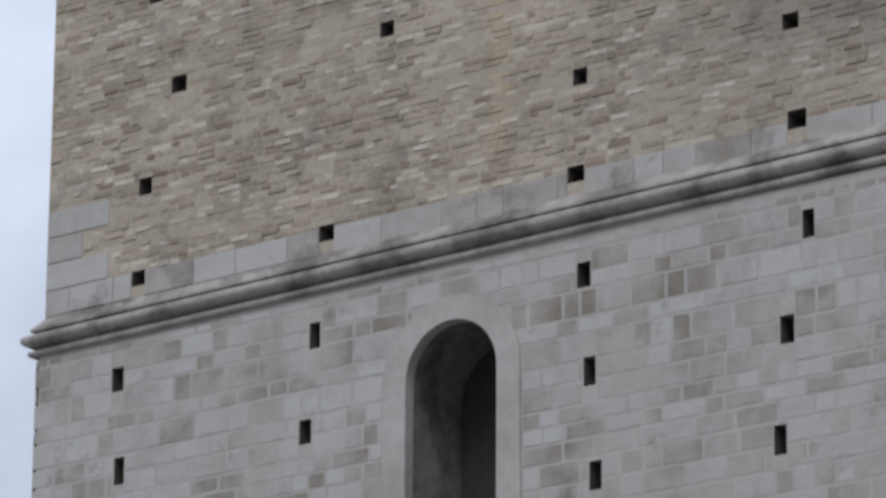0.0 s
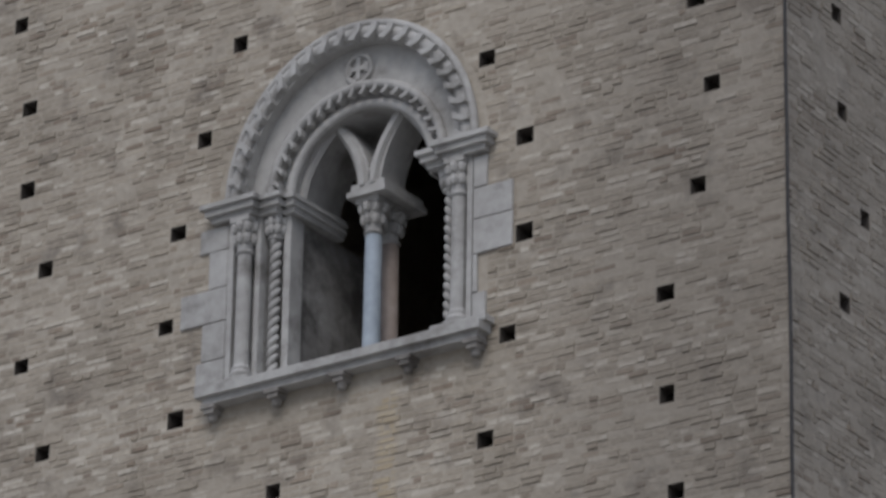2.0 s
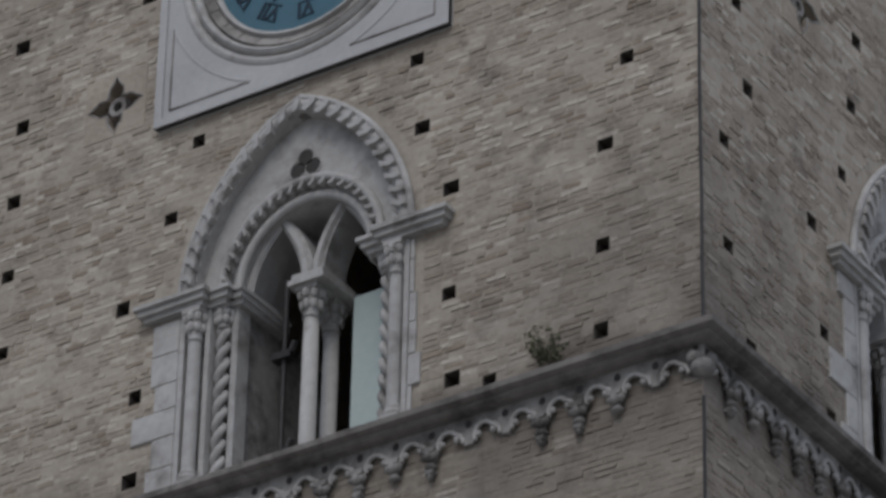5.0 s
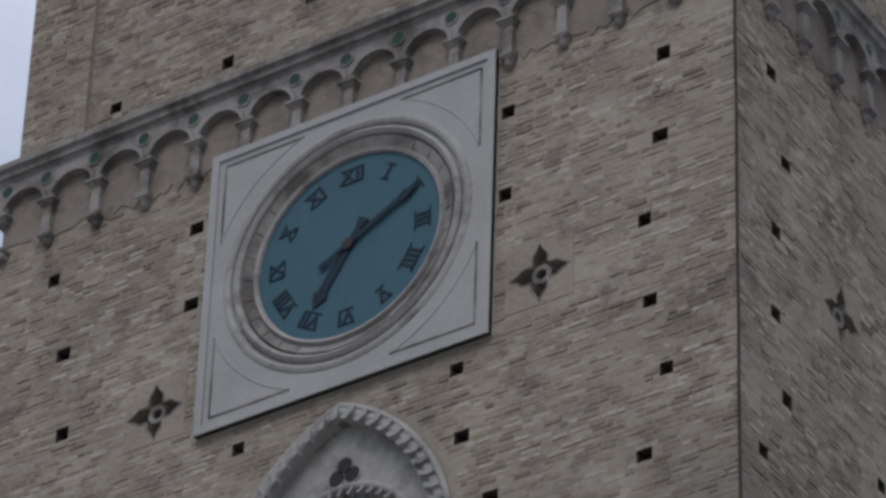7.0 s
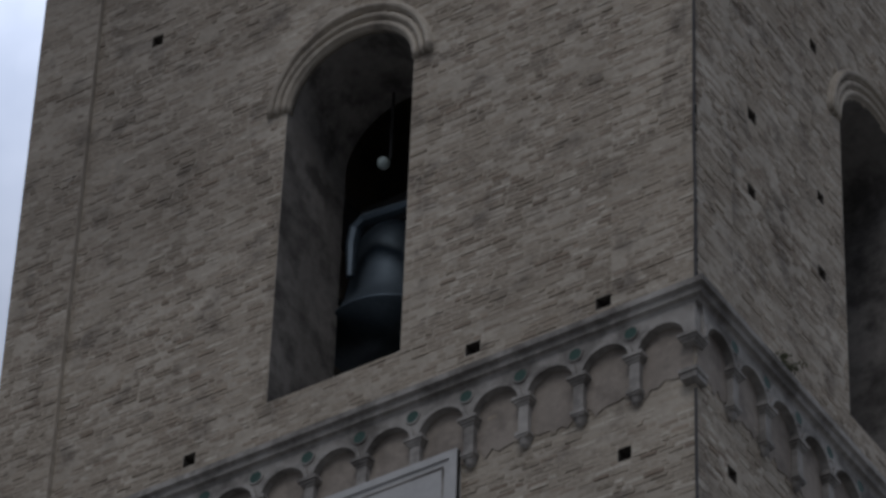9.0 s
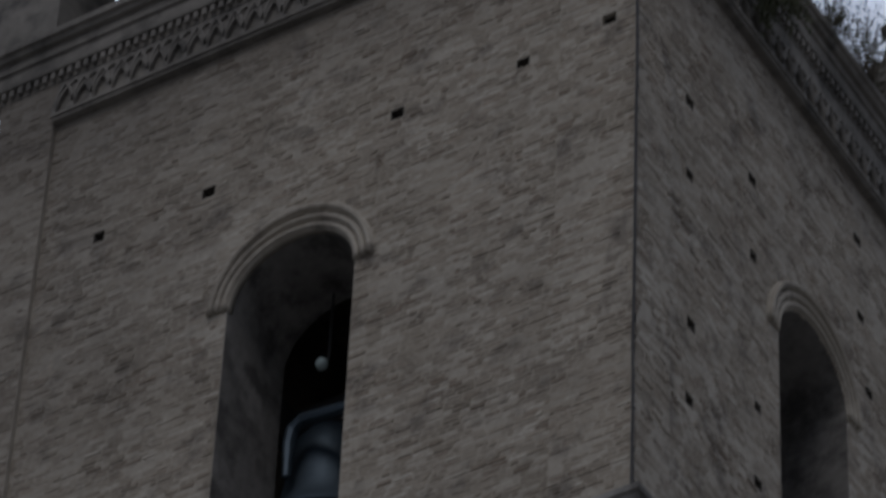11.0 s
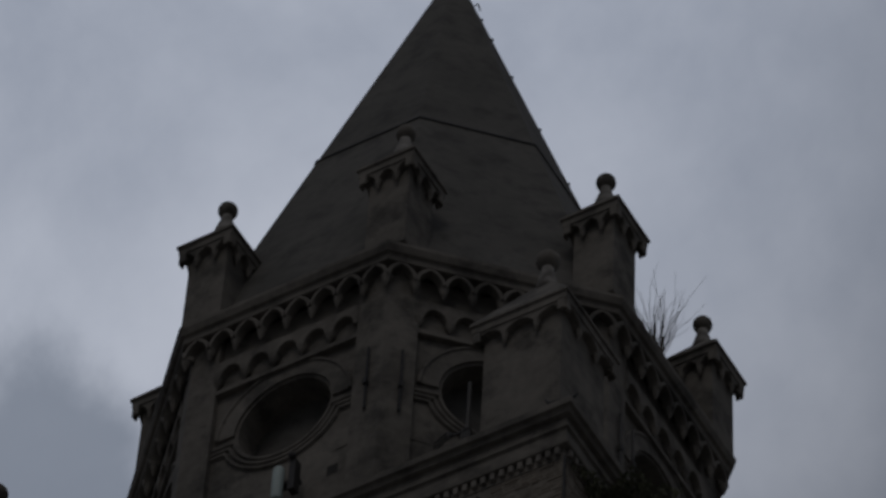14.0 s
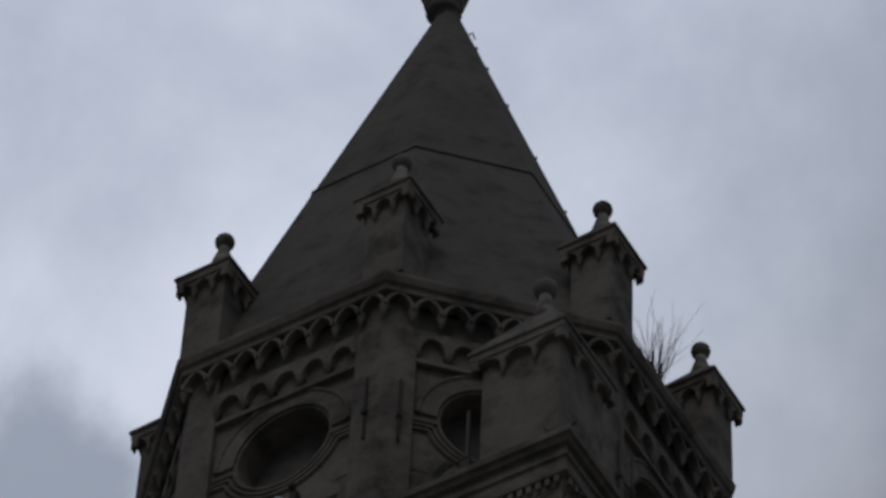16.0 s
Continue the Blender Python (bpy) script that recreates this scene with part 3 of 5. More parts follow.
for side, (M, u0, u1) in SIDES.items():
    # pendant arches
    n = 23 if u1 - u0 > 9.5 else 21
    step = (u1 - u0) / n
    for k in range(n):
        a = u0 + (k + 0.5) * step - (0.07 if side == "south" else 0.0)
        g = Geo(M)
        # spandrel plate with a trefoil-like opening and light ribs
        top = 25.090
        cusp = []
        for i in range(17):
            t = math.pi * (1 - i / 16)
            r = 0.128 + 0.034 * abs(math.cos(1.5 * t))
            cusp.append((a + r * math.cos(t), 24.780 + 1.16 * r * math.sin(t)))
        g.strip(cusp, [(a - step / 2 + step * i / 16, top) for i in range(17)], -0.02, 0.05)
        g.box(a - step / 2 - 0.055, a - step / 2 + 0.055, -0.02, 0.046, 24.760, top)
        arch_plate = g.done("pendant_arch", SPANDREL, corn2)
        g = Geo(M)
        g.tube([(u, 0.055, z) for u, z in cusp], 0.024, 6)
        g.ball((a - 0.085, 0.06, 24.840), 0.034, 6, 4).ball((a + 0.085, 0.06, 24.840), 0.034, 6, 4)
        g.done("cusped_rib", MARBLE, arch_plate)
        # dark disc painting the shade of a drilled eye; the plate is whole
        g = Geo(M)
        p = a - step / 2
        g.prism([(p + 0.040 * math.cos(t * math.pi / 5), 24.990 + 0.044 * math.sin(t * math.pi / 5)) for t in range(10)], 0.045, 0.052)
        g.done("drilled_eye", DARK, arch_plate, "dark disc painted as a shaded drilled eye")
        if (side == "south" and k in (17, 18, 22)) or (side == "east" and k == 0):
            continue
        rp = random.Random(k + len(side))
        g = Geo(M)
        g.box(p - 0.075, p + 0.075, 0.0, 0.13, 24.760, 24.815)
        g.ball((p - 0.055, 0.08, 24.730), 0.048, 7, 5).ball((p + 0.055, 0.08, 24.730), 0.048, 7, 5).ball((p, 0.11, 24.710), 0.055, 7, 5)
        g.lathe(p, 0.05, [(0.05, 24.720), (0.038, 24.660), (0.06, 24.635), (0.062, 24.610), (0.035, 24.590)][::-1], 8)
        if rp.random() < 0.72:
            g.box(p - 0.045, p + 0.045, 0.0, 0.10, 24.530, 24.575).ball((p, 0.055, 24.515), 0.045, 7, 5)
            g.box(p - 0.03, p + 0.03, 0.0, 0.07, 24.560, 24.620)
        g.done("pendant", SPANDREL, corn2)
    if side == "south":
        g = Geo(M)
        g.ball((0.0, 0.0, 24.83), 0.13, 12, 8, 0.8).ball((-0.06, 0.07, 24.93), 0.08, 8, 6).ball((0.05, -0.06, 24.93), 0.08, 8, 6)
        g.done("corner_boss", SPANDREL, corn2)
    # blind arcade
    n = 14 if u1 - u0 > 9.5 else 13
    step = (u1 - u0) / n
    for k in range(n):
        a = u0 + (k + 0.5) * step
        g = Geo(M)
        cur = arch(a, step / 2 - 0.06, 34.22, 0.28, 12)
        g.strip(cur, [(a - step / 2 + step * i / 12, 34.68) for i in range(13)], -0.02, 0.10)
        g.strip(arch(a, step / 2 - 0.06, 34.22, 0.28, 12), arch(a, step / 2 - 0.01, 34.22, 0.33, 12), 0.09, 0.125)
        g.done("blind_arch", CORNICE, corn3)
    for k in range(n + 1):
        a = min(max(u0 + k * step, u0 + 0.02), u1 - 0.02)
        if side in ("east", "west") and k in (0, n):   # the corner shafts belong to the south and north
            continue
        g = Geo(M)
        g.box(a - 0.075, a + 0.075, -0.02, 0.096, 34.22, 34.67)
        g.box(a - 0.125, a + 0.125, -0.12, 0.155, 34.185, 34.225).box(a - 0.10, a + 0.10, -0.1, 0.13, 34.15, 34.185).box(a - 0.08, a + 0.08, -0.1, 0.11, 34.12, 34.15)
        if side == "south" and -6.95 < a < -3.0:
            g.box(a - 0.062, a + 0.062, -0.02, 0.095, 33.80, 34.12)
        elif 0 < k < n:
            g.box(a - 0.062, a + 0.062, -0.02, 0.095, 33.74, 34.12).box(a - 0.09, a + 0.09, -0.02, 0.125, 33.69, 33.74).box(a - 0.075, a + 0.075, -0.02, 0.11, 33.66, 33.69)
            g.lathe(a, 0.03, [(0.01, 33.55), (0.05, 33.59), (0.075, 33.66)], 8)
        else:
            g.box(a - 0.10, a + 0.10, -0.12, 0.12, 33.60, 33.68).box(a - 0.12, a + 0.12, -0.12, 0.14, 33.68, 33.73)
        g.done("colonnette", CORNICE, corn3)
        if k < n:
            c = u0 + k * step - 0.04 if k else u0 + 0.1
            round_ = lambda r: [(c + r * math.cos(t * math.pi / 9), 34.55 + r * math.sin(t * math.pi / 9)) for t in range(18)]
            g = Geo(M)
            g.prism(round_(0.082), 0.09, 0.112)
            disc = g.done("ceramic_disc", GREEN, corn3, "green glazed ceramic disc")
            g = Geo(M)
            g.strip(round_(0.080) + round_(0.080)[:1], round_(0.100) + round_(0.100)[:1], 0.09, 0.116)
            g.done("disc_rim", CORNICE, disc)
    rp = random.Random(31 + len(side))
    for k in range(n):
        a, b = max(u0 + k * step, u0 + 0.02), min(u0 + (k + 1) * step, u1 - 0.02)
        low = [(a + (b - a) * i / 8, 33.70 + rp.uniform(-0.09, 0.11)) for i in range(9)]
        g = Geo(M)
        g.strip(low, [(u, 34.66) for u, z in low], -0.02, 0.016)
        g.done("arcade_plaster", PLASTER, corn3, "smooth brown plaster behind the small arch")
    # belfry frieze: a band of interlaced arches between the pilasters, dentils above
    edge = 1.08 if side in ("south", "north") else 0.80
    lo, hi = u0 + edge, u1 - edge
    g = Geo(M)
    fz = 45.22 if side in ("south", "north") else 44.98
    g.box(lo, hi, -0.08, 0.05, fz, fz + 0.06).box(lo, hi, -0.08, 0.08, fz + 0.06, fz + 0.11)
    g.box(lo, hi, -0.08, -0.03, fz + 0.10, 46.02)
    g.done("frieze_backing", GREYSTONE, corn4)
    n = 26
    step = (hi - lo) / n
    for k in range(n):
        a = lo + (k + 0.5) * step
        g = Geo(M)
        small_arch(g, a, step / 2 + 0.025, fz + 0.24, 0.46, 0.05, -0.05, 0.05, 0.6, 10)
        g.strip(arch(a, step / 2 - 0.02, fz + 0.20, 0.40, 10, 0.6), [(a - step / 2 + step * i / 10, 46.02) for i in range(11)], -0.05, 0.0)
        g.box(a - step / 2 - 0.03, a - step / 2 + 0.03, -0.05, 0.05, fz + 0.10, fz + 0.26)
        if k < n - 1:
            small_arch(g, a + step / 2, step + 0.02, fz + 0.16, 0.56, 0.045, -0.05, 0.035, 0.5, 12)
        g.done("frieze_arch", GREYSTONE, corn4)
    g = Geo(M)
    g.box(u0, u1, -0.08, 0.012, 46.0, 46.18)
    g.done("dentil_backing", GREYSTONE, corn4)
    n = int((u1 - u0) / 0.135)
    for k in range(n):
        a = u0 + (k + 0.5) * (u1 - u0) / n
        g = Geo(M)
        g.box(a - 0.034, a + 0.034, 0.0, 0.075, 46.05, 46.17)
        g.done("dentil", GREYSTONE, corn4)

# ---- octagonal drum ----
OX, OY, OA, OZ0, OZ1 = -5.00, 4.68, 3.93, 46.5, 52.98
TB = math.tan(math.pi / 8)


def octo_map(k):
    """Local axes of face k of the drum: 0 south, 1 south-east, and so on round."""
    a = math.radians(-90 + 45 * k)
    nx, ny = math.cos(a), math.sin(a)
    return lambda u, d, z: (OX + nx * (OA + d) - ny * u, OY + ny * (OA + d) + nx * u, z)


def octo_ring(name, prof, mat, parent=None, label="", lean=0.0):
    g = Geo(lambda x, y, z: (x, y, z))
    for o, z in prof:
        r = (OA + o) / math.cos(math.pi / 8)
        for k in range(8):
            t = math.radians(-112.5 + 45 * k)
            k = lean * (z - 53.3) / 12.3
            g.v.append((OX + r * math.cos(t) - k, OY + r * math.sin(t) - 0.6 * k, z))
    for i in range(len(prof) - 1):
        for k in range(8):
            g.f.append((i * 8 + k, i * 8 + (k + 1) % 8, (i + 1) * 8 + (k + 1) % 8, (i + 1) * 8 + k))
    return g.done(name, mat, parent, label)


drum = thing("octagonal_drum", "dark weathered octagonal stone drum with round recesses", "tower drum", kind="structure")
HB = OA * TB
for k in range(8):
    M = octo_map(k)
    g = Geo(M)
    pw = 1.16
    for s in (-1, 1):
        g.box(min(s * HB, s * pw), max(s * HB, s * pw), -0.5, 0.0, OZ0, OZ1 - 0.3)
    g.done("corner_pier", GREYSTONE, drum)
    g = Geo(M)
    R, zc = 0.75, 50.42
    circ = [(R * math.cos(2 * math.pi * i / 32), zc + R * math.sin(2 * math.pi * i / 32)) for i in range(33)]
    sq = []
    for i in range(33):
        t = 2 * math.pi * i / 32
        c, s_ = math.cos(t), math.sin(t)
        m = max(abs(c) / pw, abs(s_) / 1.2)
        sq.append((c / m, zc + s_ / m))
    g.strip(circ, sq, -0.55, -0.10)
    g.box(-pw, pw, -0.55, -0.10, OZ0, zc - 1.2).box(-pw, pw, -0.55, -0.10, zc + 1.2, OZ1 - 0.3)
    g.done("panel", GREYSTONE, drum)
    g = Geo(M)
    g.box(-pw, pw, -0.75, -0.55, zc - 1.2, zc + 1.2)
    g.done("recess_back", ROOFSTONE, drum)
    g = Geo(M)
    top = [(1.06 * math.cos(t), zc + 1.04 * math.sin(t)) for t in [math.pi * (1 - i / 16) for i in range(17)]]
    inn = [(0.80 * math.cos(t), zc + 0.80 * math.sin(t)) for t in [math.pi * (1 - i / 16) for i in range(17)]]
    g.strip(inn, top, -0.12, -0.06)
    g.tube([(1.08 * math.cos(t), -0.07, zc + 1.06 * math.sin(t)) for t in [math.pi * (1 - i / 20) for i in range(21)]], 0.04, 6)
    g.done("hood_arch", GREYSTONE, drum)
    for j, rr in enumerate((0.80, 0.89, 0.98)):
        g = Geo(M)
        zl = zc - 0.16 - 0.09 * j
        al = math.asin((zc - zl) / rr)
        sweep = [math.pi + al + (math.pi - 2 * al) * i / 16 for i in range(17)]
        pts = [(-pw, -0.085, zl)] + [(rr * math.cos(t), -0.085, zc + rr * math.sin(t)) for t in sweep] + [(pw, -0.085, zl)]
        g.tube(pts, 0.036, 6)
        g.done("string_moulding", GREYSTONE, drum)
    # dark plates on the panel paint the shade of scaffold holes
    g = Geo(M)
    g.box(0.80, 0.97, -0.12, -0.096, 48.74, 48.93).box(-0.98, -0.90, -0.12, -0.096, 48.5, 48.64)
    g.done("putlog_hole", DARK, drum, "dark square plate painted as a shaded scaffold hole")
    # friezes
    n = 5
    step = 2 * pw / n
    for i in range(n):
        a = -pw + (i + 0.5) * step
        g = Geo(M)
        g.strip(arch(a, step / 2 - 0.06, 51.72, 0.24, 10), [(a - step / 2 + step * q / 10, 52.10) for q in range(11)], -0.12, 0.02)
        g.box(a - step / 2, a - step / 2 + 0.06, -0.12, 0.016, 51.72, 52.09).box(a + step / 2 - 0.06, a + step / 2, -0.12, 0.016, 51.72, 52.09)
        g.lathe(a - step / 2, -0.03, [(0.01, 51.58), (0.05, 51.64), (0.075, 51.74)], 8)
        g.done("lower_frieze_arch", GREYSTONE, drum)
    g = Geo(M)
    g.box(-pw, pw, -0.12, 0.0, 51.42, 51.50)
    g.done("frieze_fillet", GREYSTONE, drum)
    n = 8
    step = 2 * (HB + 0.06) / n
    for i in range(n):
        a = -HB - 0.06 + (i + 0.5) * step
        g = Geo(M)
        small_arch(g, a, step / 2 + 0.02, 52.36, 0.34, 0.06, 0.0, 0.16, 0.5, 10)
        g.lathe(a - step / 2, 0.08, [(0.01, 52.16), (0.045, 52.24), (0.075, 52.38)], 8)
        g.done("upper_frieze_arch", GREYSTONE, drum)
octo_ring("top_cornice", [(-0.02, 52.66), (0.17, 52.67), (0.18, 52.78), (0.23, 52.80), (0.27, 52.90), (0.27, 52.97), (0.0, 53.02), (-0.05, 53.03), (-0.05, 53.32), (-0.3, 53.34)], GREYSTONE, drum)
octo_ring("deck", [(-0.3, 53.2), (-3.8, 53.25)], GREYSTONE, drum)

# ---- spire ----
spire = thing("spire", "dark grey plastered octagonal spire with ball, wheel and vane", "spire")
OXS = OX
OX = OX - 0.05
octo_ring("roof", [(0.05, 53.1), (-0.07, 53.3), (-3.73, 65.50), (-3.71, 65.62)], ROOFSTONE, spire, lean=0.07)
octo_ring("roof_band", [(-1.71, 58.72), (-1.67, 58.72), (-1.68, 58.76), (-1.73, 58.77)], IRON, spire, lean=0.07)
OX = OXS
TX, TY = OX - 0.17, OY - 0.10
g = Geo(lambda x, y, z: (x, y, z))
g.lathe(TX, TY, [(0.27, 65.6), (0.31, 65.66), (0.30, 65.72), (0.26, 65.76), (0.30, 65.85), (0.36, 65.95)], 20)
g.done("neck", ROOFSTONE, spire, smooth=True)
g = Geo(lambda x, y, z: (x, y, z))
g.ball((TX, TY, 66.30), 0.43, 24, 14)
g.done("ball", ROOFSTONE, spire, smooth=True)
VIEW = math.atan2(19.247 - TX, 33.28 + TY)
cv, sv = math.cos(VIEW), math.sin(VIEW)
VM = lambda u, d, z: (TX + cv * u + sv * d, TY + sv * u - cv * d, z)
g = Geo(VM)
NW = 40
g.tube([(0.56 * math.cos(2 * math.pi * i / NW), 0, 67.08 + 0.56 * math.sin(2 * math.pi * i / NW)) for i in range(NW + 1)], 0.055, 8)
for i in range(60):
    t = 2 * math.pi * i / 60
    g.box(0.625 * math.cos(t) - 0.012, 0.625 * math.cos(t) + 0.012, -0.02, 0.02, 67.08 + 0.625 * math.sin(t) - 0.02, 67.08 + 0.625 * math.sin(t) + 0.02)
g.done("wheel_rim", IRON, spire)
g = Geo(VM)
g.tube([(-0.53, 0, 67.06), (0.53, 0, 67.06)], 0.03, 6)
g.done("wheel_spoke", IRON, spire)
g = Geo(VM)
g.tube([(0, 0, 66.8), (0, 0, 70.2)], 0.035, 8).tube([(0.14, 0, 66.9), (0.14, 0, 67.7)], 0.008, 5).ball((0, 0, 67.92), 0.07, 8, 6)
g.done("pole", IRON, spire)
g = Geo(VM)
g.prism([(0.05, 68.02), (1.75, 68.28), (1.75, 68.75), (0.05, 68.75)], -0.012, 0.012)
g.done("vane", IRON, spire, "dark pierced metal weather vane")


# ---- pinnacles ----
def pinnacle(name, label, group, h_shaft, w, h_roof, cap, finial, stem, mat=GREYSTONE):
    """A square pier with an arched cap, a low pyramid roof and a ball finial, standing at its own base."""
    e = new(name)
    tagged(e, label, "pinnacle", group)
    M0 = lambda x, y, z: (x, y, z)
    g = Geo(M0)
    g.box(-w, w, -w, w, 0, h_shaft)
    g.done("shaft", mat, e)
    c = w + cap
    g = Geo(M0)
    z = h_shaft
    g.box(-c, c, -c, c, z - 0.04, z + 0.10)
    cap_slab = g.done("cap", mat, e)
    for s in range(4):
        a = s * math.pi / 2
        ca, sa = math.cos(a), math.sin(a)
        face = lambda u, d, zz: (ca * u + sa * (w + d), sa * u - ca * (w + d), zz)
        n = 4 if w > 0.6 else 3
        st = 2 * c / n
        for i in range(n):
            q = -c + (i + 0.5) * st
            g = Geo(face)
            g.strip(arch(q, st / 2 - 0.03, z - 0.22, 0.15, 8, 0.4), [(q - st / 2 + st * j / 8, z - 0.02) for j in range(9)], 0.0, cap - 0.02)
            g.box(q - st / 2, q - st / 2 + 0.035, 0.0, cap - 0.025, z - 0.22, z - 0.02).box(q + st / 2 - 0.035, q + st / 2, 0.0, cap - 0.025, z - 0.22, z - 0.02)
            if i:
                g.lathe(q - st / 2, cap * 0.5, [(0.01, z - 0.40), (0.04, z - 0.32), (0.05, z - 0.2)], 6)
            g.done("cap_arch", mat, cap_slab)
    g = Geo(M0)
    b = c + 0.03
    z += 0.10
    pr = [(b, z), (b, z + 0.05), (0.10, z + h_roof)]
    for r, zz in pr:
        g.v += [(-r, -r, zz), (r, -r, zz), (r, r, zz), (-r, r, zz)]
    for i in range(2):
        for j in range(4):
            g.f.append((i * 4 + j, i * 4 + (j + 1) % 4, i * 4 + 4 + (j + 1) % 4, i * 4 + 4 + j))
    g.f += [(0, 3, 2, 1), (8, 9, 10, 11)]
    g.done("pyramid_roof", mat, e)
    g = Geo(M0)
    z += h_roof
    g.lathe(0, 0, [(0.19, z - 0.14), (0.17, z), (0.085, z + stem - 0.05), (0.09, z + stem)], 12)
    g.done("finial_stem", CORNICE, e, smooth=True)
    g = Geo(M0)
    g.ball((0, 0, z + stem + finial), finial, 14, 8)
    g.done("ball_finial", GREYSTONE, e, smooth=True)
    return e


RV = 3.72 / math.cos(math.pi / 8)
first = None
for k in range(8):
    t = math.radians(-112.5 + 45 * k)
    m = pose(OX + 0.03 + RV * math.cos(t), OY + 0.02 + RV * math.sin(t), 53.06)
    if first is None:
        first = pinnacle("pinnacle", "small dark stone pinnacle with ball finial on the drum", "pinnacles round the spire", 1.80, 0.33, 0.66, 0.13, 0.155, 0.36)
        first.matrix_basis = m
    else:
        copy_thing(first, m)
for x, y, hs, hr in ((-WX + 0.34, 0.55, 2.05, 1.45), (-0.78, 0.75, 2.38, 1.48), (-0.75, WY - 0.55, 1.95, 1.45), (-WX + 0.55, WY - 0.55, 1.95, 1.45)):
    big = pinnacle("corner_pinnacle", "broad weathered stone pinnacle with ball finial at the tower corner", "pinnacles at the tower corners", hs, 0.59, hr - 0.25, 0.13, 0.175, 0.42)
    big.matrix_basis = pose(x, y, 46.99)

# lightning cable and holdfasts on the east ridge of the spire
g = Geo(lambda x, y, z: (x, y, z))
ta = math.radians(22.5)
def on_ridge(z, out=0.02):
    r = (3.80 - (z - 53.3) * 3.65 / 12.2) / math.cos(math.pi / 8) + out
    k = 0.07 * (z - 53.3) / 12.3
    return (OX - 0.05 + r * math.cos(ta) - k, OY + r * math.sin(ta) - 0.6 * k, z)
g.tube([on_ridge(53.5 + 12.0 * i / 20, 0.02 + 0.012 * (i % 2)) for i in range(21)], 0.016, 6)
for z in (56.3, 58.6, 59.9, 61.4, 62.9, 64.0, 64.6):
    p, q = on_ridge(z, -0.03), on_ridge(z + 0.03, 0.085)
    g.tube([p, q], 0.028, 6)
p, q, w = on_ridge(65.0, 0.0), on_ridge(65.1, 0.14), on_ridge(64.9, 0.12)
g.tube([p, q, w], 0.014, 6)
tagged(g.done("spire_cable", IRON), "thin iron lightning cable with holdfasts on the spire", "cable")


# ---- belfry pilasters and arch mouldings ----
for side in SIDES:
    M, u0, u1 = SIDES[side]
    edge = 1.08 if side in ("south", "north") else 0.86
    t0, t1 = BELFRY_TRIM[side]
    dd = -0.13 if side == "west" else 0.0
    for a, b in ((u0 + t0, u0 + edge), (u1 - edge, u1 - t1)):
        if side in ("east", "west"):   # butted against the neighbours
            a, b = max(a, u0 + 0.006), min(b, u1 - 0.006)
        g = Geo(M)
        if side == "south" and b == u1:
            ha, hb, hc, he = next(h for h in HOLE_RECTS["south"] if -0.5 < h[0] < -0.4 and h[2] > 42)
            g.box(a, b, dd - 0.08, dd, Z3, hc).box(a, b, dd - 0.08, dd, he, 46.0).box(a, ha, dd - 0.08, dd, hc, he).box(hb, b, dd - 0.08, dd, hc, he)
        else:
            g.box(a, b, dd - 0.08, dd, Z3, 46.0)
        tagged(g.done("pilaster", MORTAR), "flat weathered brick corner pilaster of the belfry", "pilaster", kind="structure")
    uc, hw, f, zs, rise = OPENINGS[side][-1]
    hood = thing("arch_moulding", "worn brick moulding in three rolls round the belfry arch", "moulding", kind="structure")
    for k, (w, h, r) in enumerate(((0.965, 0.91, 0.055), (1.065, 1.05, 0.05), (1.16, 1.22, 0.055))):
        g = Geo(M)
        g.strip(arch(uc, w - r, zs, h - r, 28), arch(uc, w + r, zs, h + r, 28), -0.16, -0.05 + 0.01 * k)
        g.tube([(u, -0.05 + 0.012 * k, z) for u, z in arch(uc, w, zs, h, 28)], r * 0.75, 8)
        g.done("roll", MORTAR, hood, smooth=True)


# ---- two-light windows ----
def plan_prism(g, pts, z0, z1):
    n, k = len(g.v), len(pts)
    for z in (z0, z1):
        g.v += [g.M(u, d, z) for u, d in pts]
    for i in range(k):
        g.f.append((n + i, n + (i + 1) % k, n + k + (i + 1) % k, n + k + i))
    g.f += [tuple(n + i for i in reversed(range(k))), tuple(n + k + i for i in range(k))]


def capital(g, u, d, z0, z1, r0, r1):
    h = z1 - z0
    g.lathe(u, d, [(r0, z0), (r0 * 1.25, z0 + 0.06 * h), (r0, z0 + 0.12 * h), (r0 * 1.05, z0 + 0.35 * h), (r1 * 0.85, z0 + 0.75 * h), (r1, z0 + 0.86 * h)], 12)
    for k in range(8):
        a = math.pi * k / 4
        for hh, rr in ((0.42, r0 * 1.2), (0.74, r1 * 0.95)):
            c = (u + rr * math.cos(a), d + rr * math.sin(a), z0 + hh * h)
            g.ball(c, 0.034 + 0.1 * r0, 6, 4, 1.5)
    g.box(u - r1, u + r1, d - r1, d + r1, z0 + 0.86 * h, z1)


def knobs(g, pts, d, size, every):
    """Leaf knobs set along an arch, alternating left and right."""
    run, k = 0.0, 0
    for (a, za), (b, zb) in zip(pts, pts[1:]):
        run += math.hypot(b - a, zb - za)
        if run >= every:
            run, k = 0.0, k + 1
            t = math.atan2(zb - za, b - a)
            n = Vector((-math.sin(t), math.cos(t)))
            e = Vector((math.cos(t), math.sin(t)))
            c = Vector((b, zb))
            out = [c + e * (size * (x + 0.45 * y)) + n * (size * y) for x, y in ((-0.55, -0.9), (0.35, -1.0), (0.6, 0.1), (0.25, 0.95), (-0.5, 0.8), (-0.15, 0.0))]
            g.prism([tuple(p) for p in out], d - 0.06, d + 0.035)


